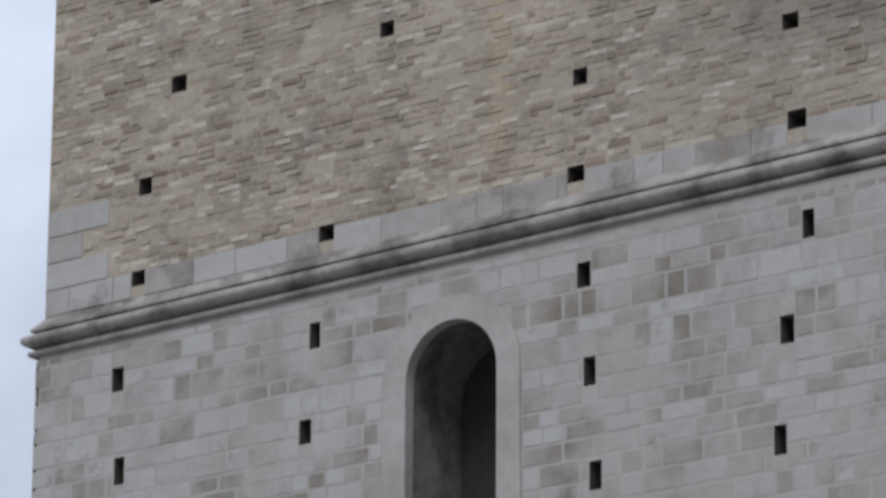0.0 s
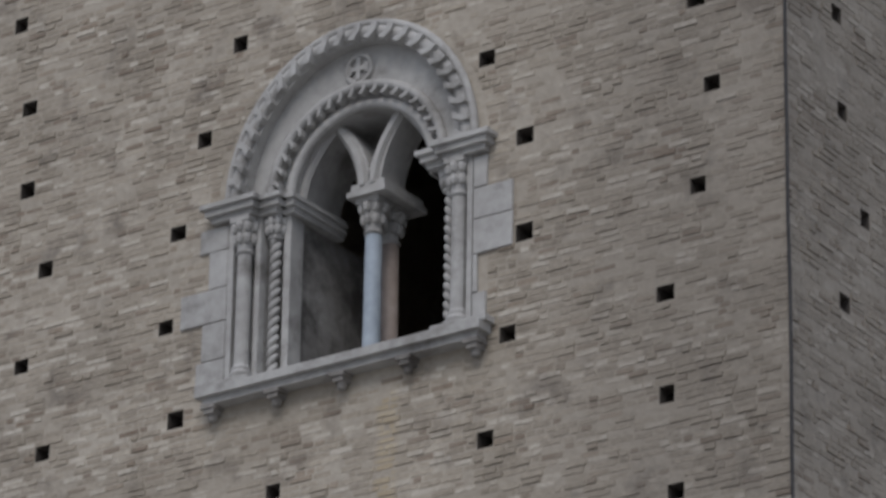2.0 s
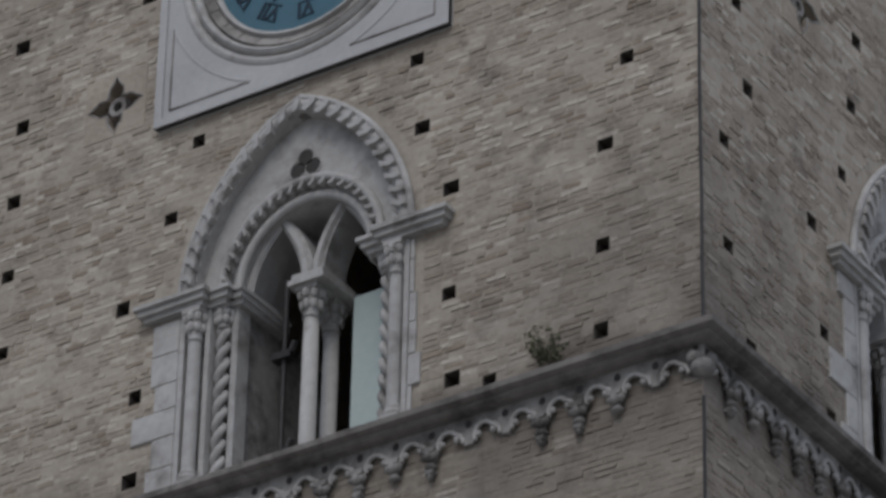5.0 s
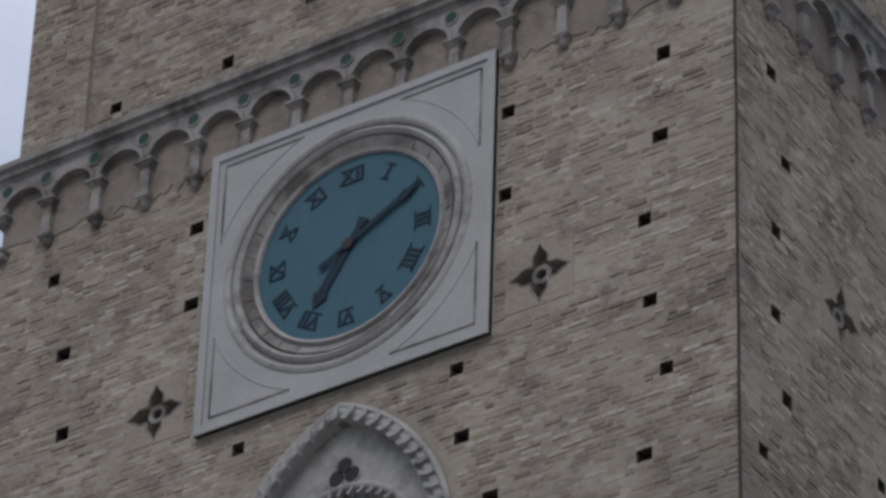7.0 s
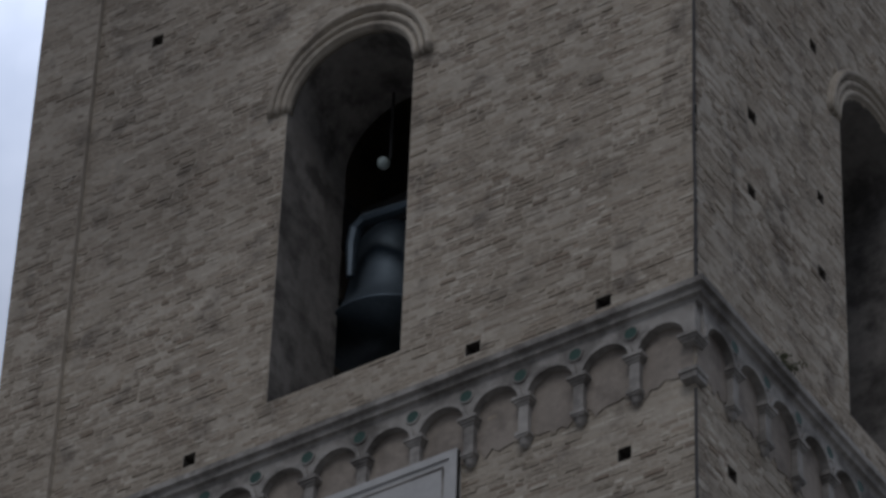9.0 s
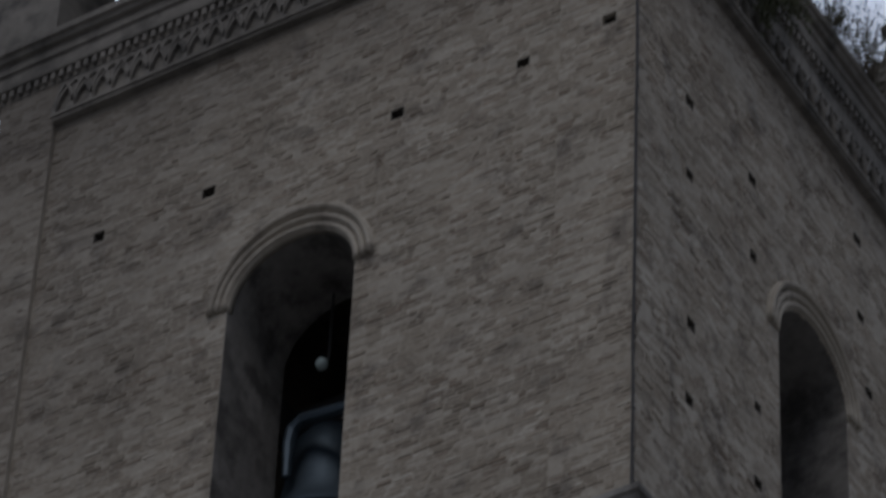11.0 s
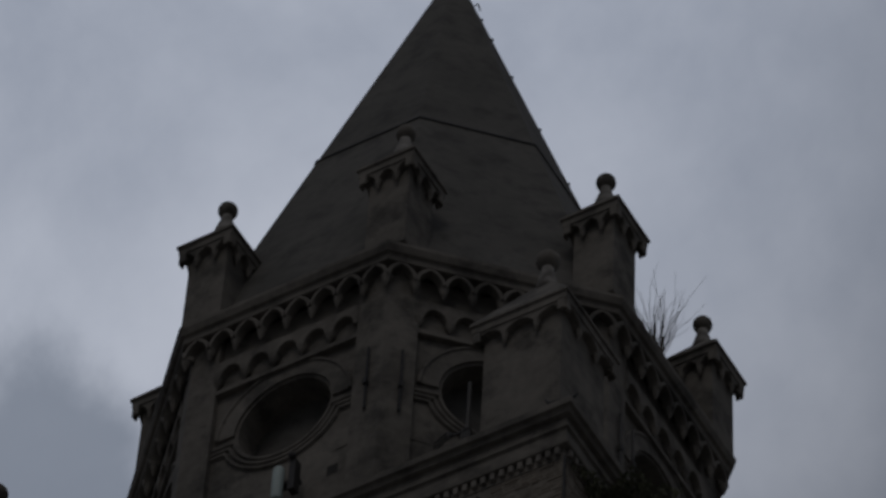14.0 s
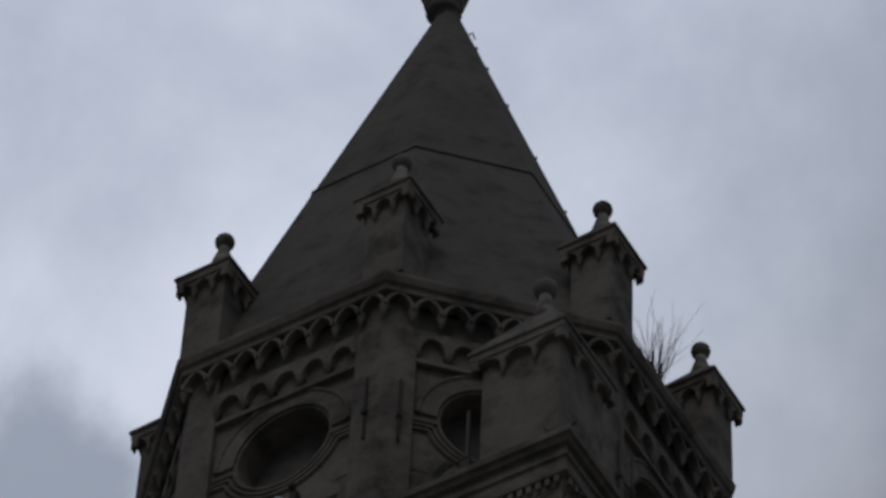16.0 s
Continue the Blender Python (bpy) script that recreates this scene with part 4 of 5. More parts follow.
def bifora(name, M, uc, z0, zs, rise, pointed, inner_rise, imp, label, sill, seed):
    """A two-light window: stepped jambs with plain and twisted colonnettes, carved arches, a pair of middle columns."""
    r = random.Random(seed)
    w = thing(name, label, "window", kind="structure")
    for s in (-1, 1):
        g = Geo(M)
        pts = [(1.46, 0.03), (1.40, 0.03), (1.40, -0.11), (1.17, -0.11), (1.17, -0.03), (1.11, -0.03), (1.11, -0.24), (0.91, -0.24), (0.91, -0.15), (0.83, -0.15), (0.83, -0.36), (1.46, -0.36)]
        if s > 0:
            pts = [(1.46, 0.03), (1.40, 0.03), (1.40, -0.11), (1.22, -0.11), (1.22, -0.17), (1.20, -0.17), (1.20, -0.30), (0.96, -0.30), (0.96, -0.36), (1.46, -0.36)]
        plan_prism(g, [(uc + s * u, d) for u, d in pts], z0, zs - 0.18)
        jamb = g.done("jamb", MARBLE, w)
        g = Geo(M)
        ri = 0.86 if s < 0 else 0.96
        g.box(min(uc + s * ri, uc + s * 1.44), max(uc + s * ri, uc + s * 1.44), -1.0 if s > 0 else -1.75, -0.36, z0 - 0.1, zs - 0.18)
        g.done("inner_reveal", SPANDREL, w, "dark stone inner reveal")
        # flush quoin stones beside the jamb, uneven in width
        z = z0
        while z < zs - 0.25:
            h = min(r.uniform(0.32, 0.42), zs - 0.2 - z)
            if s < 0:
                wide = 2.04 if 0.45 < z - z0 < 0.80 else r.choice((1.70, 1.76, 1.82))
            else:
                wide = 1.92 if sill and 0.72 < z - z0 < 1.15 else r.choice((1.52, 1.56, 1.62))
            g = Geo(M)
            g.block(min(uc + s * 1.47, uc + s * wide), max(uc + s * 1.47, uc + s * wide), -0.1, 0.032, z + 0.004, z + h - 0.004, 0.008)
            g.done("quoin", MARBLE, jamb)
            z += h
        g = Geo(M)
        c = uc + s * 1.285
        g.box(c - 0.12, c + 0.12, -0.11, 0.10, z0, z0 + 0.10)
        g.lathe(c, -0.01, [(0.11, z0 + 0.10), (0.12, z0 + 0.14), (0.095, z0 + 0.18), (0.10, z0 + 0.21), (0.078, z0 + 0.24), (0.075, zs - 0.58)], 14)
        capital(g, c, -0.01, zs - 0.58, zs - 0.18, 0.08, 0.115)
        g.done("colonnette", MARBLE, w, smooth=False)
        g = Geo(M)
        c, zz0, zz1 = uc + (-1.01 if s < 0 else 1.09), z0 + 0.12, zs - 0.42
        n = 150
        for ph in (0, math.pi):
            turns = (zz1 - zz0) / (0.10 if sill else 0.20)
            g.tube([(c + (0.03 if sill else 0.042) * math.cos(ph + s * turns * math.pi * i / n), -0.15 + (0.03 if sill else 0.042) * math.sin(ph + s * turns * math.pi * i / n), zz0 + (zz1 - zz0) * i / n) for i in range(n + 1)], 0.034 if sill else 0.048, 7)
        g.lathe(c, -0.15, [(0.10, z0), (0.10, z0 + 0.07), (0.085, z0 + 0.12)], 10)
        capital(g, c, -0.15, zs - 0.42, zs - 0.18, 0.07, 0.095)
        g.done("twisted_colonnette", MARBLE, w, smooth=True)
        # impost, breaking forward over each colonnette
        for j, (e, za, zb) in enumerate(((0.0, zs - 0.18, zs - 0.12), (0.05, zs - 0.12, zs - 0.05), (0.09, zs - 0.05, zs))):
            g = Geo(M)
            for a, b, dd in ((1.14 - e, imp + e - 0.09, 0.10 + e), (0.90 - e, 1.16 - e, 0.0 + e), ((0.76 if s < 0 else 0.86) - e * 0.5, 0.93 - e * 0.5, -0.10 + e)):
                g.box(min(uc + s * a, uc + s * b), max(uc + s * a, uc + s * b), -0.95, dd, za, zb)
            g.done("impost_course", MARBLE, w)
    # arches, from outside inward
    g = Geo(M)
    g.strip(arch(uc, 1.29, zs, rise - 0.20, 36, pointed), arch(uc, 1.50, zs, rise, 36, pointed), -0.12, 0.02)
    outer = g.done("outer_archivolt", MARBLE, w)
    g = Geo(M)
    g.tube([(u, 0.03, z) for u, z in arch(uc, 1.48, zs, rise - 0.02, 40, pointed)], 0.045, 8)
    g.tube([(u, 0.02, z) for u, z in arch(uc, 1.39, zs, rise - 0.11, 40, pointed)], 0.07, 8)
    g.done("hood_roll", MARBLE, outer, smooth=True)
    g = Geo(M)
    knobs(g, arch(uc, 1.375, zs, rise - 0.125, 220, pointed), 0.085, 0.088, 0.185)
    g.done("leaf_carving", MARBLE, outer)
    g = Geo(M)
    g.strip(arch(uc, 0.98, zs, inner_rise, 36), arch(uc, 1.32, zs, rise - 0.17, 36, pointed), -0.5, -0.10)
    tym = g.done("tympanum", MARBLE, w)
    g = Geo(M)
    g.strip(arch(uc, 0.82, zs, inner_rise - 0.16, 36), arch(uc, 0.98, zs, inner_rise, 36), -0.95, -0.17)
    inner = g.done("inner_archivolt", MARBLE, w)
    g = Geo(M)
    g.tube([(u, -0.08, z) for u, z in arch(uc, 1.035, zs, inner_rise + 0.055, 36)], 0.05, 8)
    g.tube([(u, -0.17, z) for u, z in arch(uc, 0.86, zs, inner_rise - 0.12, 36)], 0.055, 8)
    g.done("inner_roll", MARBLE, inner, smooth=True)
    g = Geo(M)
    knobs(g, arch(uc, 0.975, zs, inner_rise - 0.005, 200), -0.07, 0.05, 0.135)
    g.done("crocket", MARBLE, inner)
    # twin pointed lights springing from the middle capital
    for s in (-1, 1):
        g = Geo(M)
        n = 14
        if s < 0:
            pts = lambda off: [(uc - 0.06 - off - 0.36 * (i / n) ** 1.9, zs + 0.80 * inner_rise / 0.98 * (i / n)) for i in range(n + 1)]
        else:
            pts = lambda off: [(uc + 0.06 + off + 0.36 * (i / n) ** 1.9, zs + 0.80 * inner_rise / 0.98 * (i / n)) for i in range(n + 1)]
        g.strip(pts(-0.08), pts(0.08), -0.70, -0.30)
        g.tube([(u, -0.30, z) for u, z in pts(0.0)], 0.055, 6)
        g.done("tracery_limb", MARBLE, w)
        g = Geo(M)
        c = uc + s * 0.62
        side_pts = [(uc + s * (0.80 - 0.36 * (i / n) ** 1.9), zs + 0.72 * inner_rise / 0.98 * (i / n)) for i in range(n + 1)]
        side_out = [(uc + s * 0.86, zs + 0.72 * inner_rise / 0.98 * (i / n)) for i in range(n + 1)]
        lim = [(uc + s * min(0.86, 0.84 * math.sqrt(max(0.0, 1 - ((z - zs) / (inner_rise - 0.1)) ** 2)) + 0.02), z) for _, z in side_out]
        g.strip(side_pts, [(b[0] if abs(b[0] - uc) > abs(a[0] - uc) else a[0], b[1]) for a, b in zip(side_pts, lim)], -0.70, -0.30)
        g.tube([(u, -0.29, z) for u, z in side_pts], 0.05, 6)
        g.done("light_arch", MARBLE, w)
    for d, mat in ((-0.44 if sill else -0.36, BLUESTONE if sill else MARBLE), (-0.73, ROSE if sill else MARBLE)):
        g = Geo(M)
        g.lathe(uc - 0.03, d, [(0.135, z0), (0.14, z0 + 0.08), (0.11, z0 + 0.12), (0.115, z0 + 0.16), (0.092, z0 + 0.2), (0.084, zs - 0.50)], 16)
        g.done("column_shaft", mat, w, "blue-grey marble column shaft" if (sill and d > -0.6) else "", smooth=True)
        g = Geo(M)
        capital(g, uc - 0.03, d, zs - 0.50, zs - 0.12, 0.085, 0.135)
        g.done("column_capital", MARBLE, w)
    g = Geo(M)
    front = -0.24 if sill else -0.17
    g.box(uc - 0.23, uc + 0.23, -0.98, front, zs - 0.12, zs - 0.06).box(uc - 0.20, uc + 0.20, -0.95, front - 0.03, zs - 0.06, zs + 0.02)
    g.done("abacus", MARBLE, w)
    g = Geo(M)
    if sill:
        g.box(uc - 1.62, uc + 1.62, -0.9, 0.16, z0 - 0.16, z0 - 0.09).box(uc - 1.68, uc + 1.68, -0.9, 0.22, z0 - 0.09, z0)
        for s in (-1, 1):
            g.box(uc + s * 1.4 - 0.32, uc + s * 1.4 + 0.32, -0.1, 0.17, z0, z0 + 0.06)
        g.done("window_sill", MARBLE, w)
        for k in range(5):
            g = Geo(M)
            c = uc + (k - 2) * 0.775
            g.box(c - 0.085, c + 0.085, 0.0, 0.17, z0 - 0.20, z0 - 0.16).box(c - 0.06, c + 0.06, 0.0, 0.15, z0 - 0.25, z0 - 0.20)
            g.lathe(c, 0.07, [(0.02, z0 - 0.33), (0.045, z0 - 0.31), (0.055, z0 - 0.25)], 8)
            g.done("sill_bracket", CORNICE, w)
    else:
        g.box(uc - 0.81, uc + 0.81, -0.95, 0.0, z0 - 0.2, z0)
        g.done("window_sill", CORNICE, w)
    return w, tym


w1, tym1 = bifora("window_1", S, UC, 18.80, 20.80, 1.62, 0.0, 0.93, 1.73, "carved pale marble two-light window with twisted colonnettes", True, 11)
g = Geo(S)
cz = 21.98
g.tube([(UC + 0.15 * math.cos(2 * math.pi * i / 20), -0.09, cz + 0.15 * math.sin(2 * math.pi * i / 20)) for i in range(21)], 0.03, 6)
g.box(UC - 0.025, UC + 0.025, -0.11, -0.06, cz - 0.12, cz + 0.12).box(UC - 0.12, UC + 0.12, -0.11, -0.062, cz - 0.025, cz + 0.025)
for s in (-1, 1):
    g.box(UC + s * 0.1 - 0.02, UC + s * 0.1 + 0.02, -0.11, -0.064, cz - 0.05, cz + 0.05)
g.done("cross_medallion", MARBLE, tym1)
TREFOIL = [(0.0, 0.09), (-0.1, -0.05), (0.1, -0.05)]
for nm, M, c, sd in (("window_2", S, UC, 12), ("window_3", E, VC, 13)):
    w2, tym2 = bifora(nm, M, c, 25.28, 27.66, 2.12, 0.42, 1.04, 2.0, "pale stone two-light window under a pointed carved arch", False, sd)
    # dark discs paint the shade of the piercing; the tympanum is uncut
    for dx, dz in TREFOIL:
        g = Geo(M)
        g.prism([(c + dx + 0.098 * math.cos(t * math.pi / 7), 28.97 + dz + 0.098 * math.sin(t * math.pi / 7)) for t in range(14)], -0.13, -0.094)
        g.done("trefoil_lobe", DARK, tym2, "dark disc painted as shade in the trefoil")
        g = Geo(M)
        a0 = math.atan2(dz, dx)
        g.tube([(c + dx + 0.108 * math.cos(a0 - 2 + 4 * i / 12), -0.097, 28.97 + dz + 0.108 * math.sin(a0 - 2 + 4 * i / 12)) for i in range(13)], 0.013, 6)
        g.done("trefoil_rim", MARBLE, tym2)

# base window: deep rounded splay with pale rendered surround
bw = thing("window_4", "deep round-headed opening in the stone base", "window", kind="structure")
g = Geo(S)
cur = [(UC - 0.522, 10.8)] + arch(UC, 0.522, 14.0, 0.522, 20) + [(UC + 0.522, 10.8)]
outc = [(UC - 0.78, 10.8)] + arch(UC, 0.78, 14.0, 0.76, 20) + [(UC + 0.80, 10.8)]
g.strip(cur, outc, -0.05, 0.082)
g.done("surround", LIMEWASH, bw, "pale smooth rendered surround")
# dark sheet added to paint the shade deep in the opening, no real shutter
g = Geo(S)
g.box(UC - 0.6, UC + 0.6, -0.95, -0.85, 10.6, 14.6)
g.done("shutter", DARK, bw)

# ---- clock ----
SC = lambda u, d, z: (u, -d - 0.03, z)
clock = thing("clock", "large pale stone clock with a blue-green dial", "clock")
CU, CZ, HS = -4.93, 31.93, 1.93
g = Geo(SC)
circ, sq = [], []
for i in range(49):
    t = 2 * math.pi * i / 48
    c, s_ = math.cos(t), math.sin(t)
    m = max(abs(c), abs(s_))
    circ.append((CU + 1.56 * c, CZ + 1.56 * s_))
    sq.append((CU + HS * c / m, CZ + HS * s_ / m))
g.strip(circ, sq, -0.06, 0.05)
g.done("plaque", PLAQUE, clock)
for k in range(4):
    g = Geo(SC)
    a = HS
    if k % 2 == 0:
        z = CZ + (HS - 0.05) * (1 if k else -1)
        g.box(CU - a, CU + a, 0.0, 0.075, z - 0.05, z + 0.05)
    else:
        u = CU + (HS - 0.05) * (1 if k > 1 else -1)
        g.box(u - 0.05, u + 0.05, 0.0, 0.074, CZ - a + 0.1, CZ + a - 0.1)
    g.done("border", PLAQUE, clock)
for su in (-1, 1):
    for sz in (-1, 1):
        curve = [(1.86 * math.cos(q), 1.86 * math.sin(q)) for q in [math.acos(1.74 / 1.86) + (math.pi / 2 - 2 * math.acos(1.74 / 1.86)) * i / 12 for i in range(13)]]
        # darker straight bars paint the shade along the edges of sunken panels
        for p in ([(1.74, 1.74), curve[-1]], [(1.74, 1.74), curve[0]], curve):
            g = Geo(SC)
            g.tube([(CU + su * a, 0.05, CZ + sz * b) for a, b in p], 0.016 if len(p) == 2 else 0.010, 5)
            g.done("spandrel_line", CORNICE if len(p) == 2 else PLAQUE, clock)


def round_band(prof, name, mat, n=56):
    """A ring about the dial's axis; prof is (radius, outward)."""
    g = Geo(SC)
    for i in range(n):
        t0, t1 = 2 * math.pi * i / n, 2 * math.pi * (i + 1) / n
        for (ra, da), (rb, db) in zip(prof, prof[1:]):
            g.quad((CU + ra * math.cos(t0), da, CZ + ra * math.sin(t0)), (CU + ra * math.cos(t1), da, CZ + ra * math.sin(t1)),
                   (CU + rb * math.cos(t1), db, CZ + rb * math.sin(t1)), (CU + rb * math.cos(t0), db, CZ + rb * math.sin(t0)))
    return g.done(name, mat, clock, smooth=False)


round_band([(1.20, -0.07), (1.22, 0.02), (1.26, 0.04), (1.28, -0.01)], "bezel", MARBLE)
round_band([(1.28, -0.01), (1.40, 0.045), (1.42, -0.01)], "voussoir_ring", CORNICE)
round_band([(1.42, -0.01), (1.44, 0.06), (1.48, 0.09), (1.52, 0.06), (1.53, 0.02), (1.55, 0.02), (1.57, 0.065), (1.61, 0.08), (1.65, 0.065), (1.67, 0.045)], "roll_ring", MARBLE)
for k in range(28):
    t = 2 * math.pi * k / 28
    g = Geo(SC)
    g.tube([(CU + 1.285 * math.cos(t), 0.0, CZ + 1.285 * math.sin(t)), (CU + 1.40 * math.cos(t), 0.048, CZ + 1.40 * math.sin(t))], 0.006, 4)
    g.done("ring_joint", CORNICE, clock)
g = Geo(SC)
g.prism([(CU + 1.215 * math.cos(2 * math.pi * i / 56), CZ + 1.215 * math.sin(2 * math.pi * i / 56)) for i in range(56)], -0.10, -0.018)
dial = g.done("dial", DIAL, clock)
for k, txt in enumerate(("XII", "I", "II", "III", "IIII", "V", "VI", "VII", "VIII", "IX", "X", "XI")):
    t = math.radians(90 - 30 * k)
    cu = bpy.data.curves.new("numeral", "FONT")
    cu.body, cu.size, cu.extrude, cu.align_x, cu.align_y, cu.offset = txt, 0.27, 0.004, "CENTER", "CENTER", 0.006
    cu.materials.append(NUMERAL)
    ob = new("numeral", cu)
    ob.parent = dial
    ob.matrix_basis = Matrix.Translation((CU + 0.97 * math.cos(t), -0.018, CZ + 0.97 * math.sin(t))) @ pose(0, 0, 0, 90, 0, 0) @ pose(0, 0, 0, 0, 0, -30 * k)
    # serifs that join the strokes above and below
    half = 0.03 + 0.036 * len(txt)
    for q in (-1, 1):
        g = Geo(lambda u, d, z: (u, z, d))
        g.box(-half, half, -0.003, 0.004, q * 0.098 - 0.008, q * 0.098 + 0.008)
        g.done("serif", NUMERAL, dial).matrix_basis = ob.matrix_basis


def hand(name, angle, length, wide, tail):
    t = math.radians(90 - angle)
    e, n = Vector((math.cos(t), math.sin(t))), Vector((-math.sin(t), math.cos(t)))
    c = Vector((CU, CZ))
    out = [(-tail, wide * 0.9), (-tail, -wide * 0.9), (-tail * 0.6, -wide * 0.45), (0, -wide * 0.7), (length * 0.72, -wide * 0.75), (length * 0.8, -wide * 1.3), (length, 0),
           (length * 0.8, wide * 1.3), (length * 0.72, wide * 0.75), (0, wide * 0.7), (-tail * 0.6, wide * 0.45)]
    g = Geo(SC)
    g.prism([tuple(c + e * a + n * b) for a, b in out], 0.015 if name == "minute_hand" else -0.005, 0.027 if name == "minute_hand" else 0.005)
    return g.done(name, NUMERAL, clock)


hand("hour_hand", 212, 0.84, 0.085, 0.36)
hand("minute_hand", 62, 1.04, 0.048, 0.42)
g = Geo(SC)
g.prism([(CU + 0.07 * math.cos(2 * math.pi * i / 16), CZ + 0.07 * math.sin(2 * math.pi * i / 16)) for i in range(16)], -0.06, 0.035)
g.done("hub", IRON, clock)

# ---- pierced quatrefoils ----
for side, qu, qz in QUATREFOILS:
    M = SIDES[side][0]
    q = thing("quatrefoil", "four-lobed pierced opening sunk in the brick wall", "ornament", group="quatrefoils beside the clock", kind="structure")
    petal = {0: 0.385, 1: 0.315, 2: 0.275, 3: 0.255, 4: 0.215, 5: 0.175, 6: 0.155}
    lobes, square = [], []
    for i in range(49):
        t = 2 * math.pi * i / 48
        k = (i + 6) % 12 - 6
        rr = petal[abs(k)]
        c, s_ = math.cos(t), math.sin(t)
        m = max(abs(c), abs(s_))
        lobes.append((qu + rr * c, qz + rr * s_))
        square.append((qu + 0.422 * c / m, qz + 0.422 * s_ / m))
    g = Geo(M)
    g.strip(lobes, square, -0.14, 0.008)
    g.done("brick_surround", BRICK, q)
    g = Geo(M)
    g.box(qu - 0.42, qu + 0.42, -0.22, -0.14, qz - 0.42, qz + 0.42)
    g.done("recess_back", PLASTER, q)
    g = Geo(M)
    g.tube([(u, 0.004, z) for u, z in lobes], 0.014, 5)
    g.done("worn_rim", CORNICE, q)
    g = Geo(M)
    ringp = lambda r: [(qu + r * math.cos(2 * math.pi * i / 20), qz + r * math.sin(2 * math.pi * i / 20)) for i in range(21)]
    g.strip(ringp(0.065), ringp(0.12), -0.16, -0.03)
    g.done("centre_ring", CORNICE, q)
    g = Geo(M)
    g.prism(ringp(0.066)[:-1], -0.15, -0.10)
    g.done("centre_hole", DARK, q, "dark drilled centre")

# ---- bells in the belfry ----
for side, c in (("south", -5.5), ("east", 5.6)):
    M = SIDES[side][0]
    bell = thing("bell", "dark bronze bell hung from a yoke with a wheel", "bell", group="bells in the belfry")
    g = Geo(M)
    prof = [(0.86, 38.1), (0.84, 38.15), (0.74, 38.3), (0.64, 38.55), (0.57, 38.95), (0.52, 39.35), (0.47, 39.6), (0.36, 39.77), (0.15, 39.85), (0.1, 39.95)]
    g.lathe(c, -2.1, prof, 28)
    g.done("body", BRONZE, bell, smooth=True)
    g = Geo(M)
    g.box(c - 0.75, c + 0.75, -2.25, -1.95, 39.9, 40.2)
    g.box(c - 0.62, c - 0.45, -2.2, -1.2, 39.65, 40.25)
    g.done("yoke", IRON, bell)
    g = Geo(M)
    g.tube([(c - 0.85, -2.1 + 0.62 * math.cos(2 * math.pi * i / 24), 39.75 + 0.62 * math.sin(2 * math.pi * i / 24)) for i in range(25)], 0.04, 6)
    g.done("wheel", IRON, bell)
    if side == "south":
        g = Geo(M)
        g.tube([(-4.5, -1.3, 39.36), (-4.85, -1.3, 39.38), (-5.42, -1.3, 39.43), (-5.56, -1.3, 39.33), (-5.60, -1.3, 39.1), (-5.60, -1.3, 38.58)], [0.06, 0.08, 0.09, 0.09, 0.08, 0.05], 8)
        g.done("counter_frame", BRONZE, bell, "dark curved frame round the bell shoulder")
    g = Geo(M)
    g.box(c - 2.2, c + 2.2, -2.3, -2.0, 40.2, 40.4)
    g.done("beam", IRON, bell)
lamp = thing("globe_lamp", "small white globe lamp under the bell chamber ceiling", "lamp")
g = Geo(S)
g.ball((-5.12, -1.2, 40.16), 0.085, 12, 8)
g.done("globe", WHITE, lamp, smooth=True)
g = Geo(S)
g.tube([(-5.02, -1.2, 40.2), (-5.02, -1.2, 41.6), (-4.2, -1.2, 41.6)], 0.02, 6)
g.done("bracket_arm", IRON, lamp)

# ---- antenna panel and mast in the second window ----
ant = thing("antenna_panel", "tall pale grey antenna panel standing in the window", "antenna")
g = Geo(S)
g.box(-4.68, -4.31, -0.86, -0.74, 25.83, 27.56)
g.done("panel", WHITE, ant)
for u in (-4.62, -4.38):
    g = Geo(S)
    g.box(u - 0.02, u + 0.02, -0.81, -0.77, 25.25, 25.83)
    g.done("leg", WHITE, ant)
mast = thing("mast", "dark steel mast with clamps inside the window", "mast")
g = Geo(S)
g.tube([(-5.42, -0.55, 25.2), (-5.42, -0.55, 27.9)], 0.03, 8)
g.done("pole", IRON, mast)
for z in (25.75, 26.95):
    g = Geo(S)
    g.box(-5.55, -5.3, -0.62, -0.48, z - 0.04, z + 0.04).tube([(-5.3, -0.5, z), (-5.25, -0.5, z + 0.12)], 0.04, 6)
    g.done("clamp", IRON, mast)

# ---- lightning cable down the corner ----
g = Geo(lambda x, y, z: (x, y, z))
rc = random.Random(8)
for z0, z1, o in ((0.2, 15.0, 0.075), (15.45, 24.5, 0.022), (25.3, 33.5, 0.022), (34.98, 46.0, 0.022)):
    n = int((z1 - z0) / 0.7)
    g.tube([(o + rc.uniform(-0.006, 0.006), -o + rc.uniform(-0.004, 0.004), z0 + (z1 - z0) * i / n) for i in range(n + 1)], 0.019, 6)
tagged(g.done("lightning_cable", IRON), "dark lightning cable running down the brick corner", "cable")


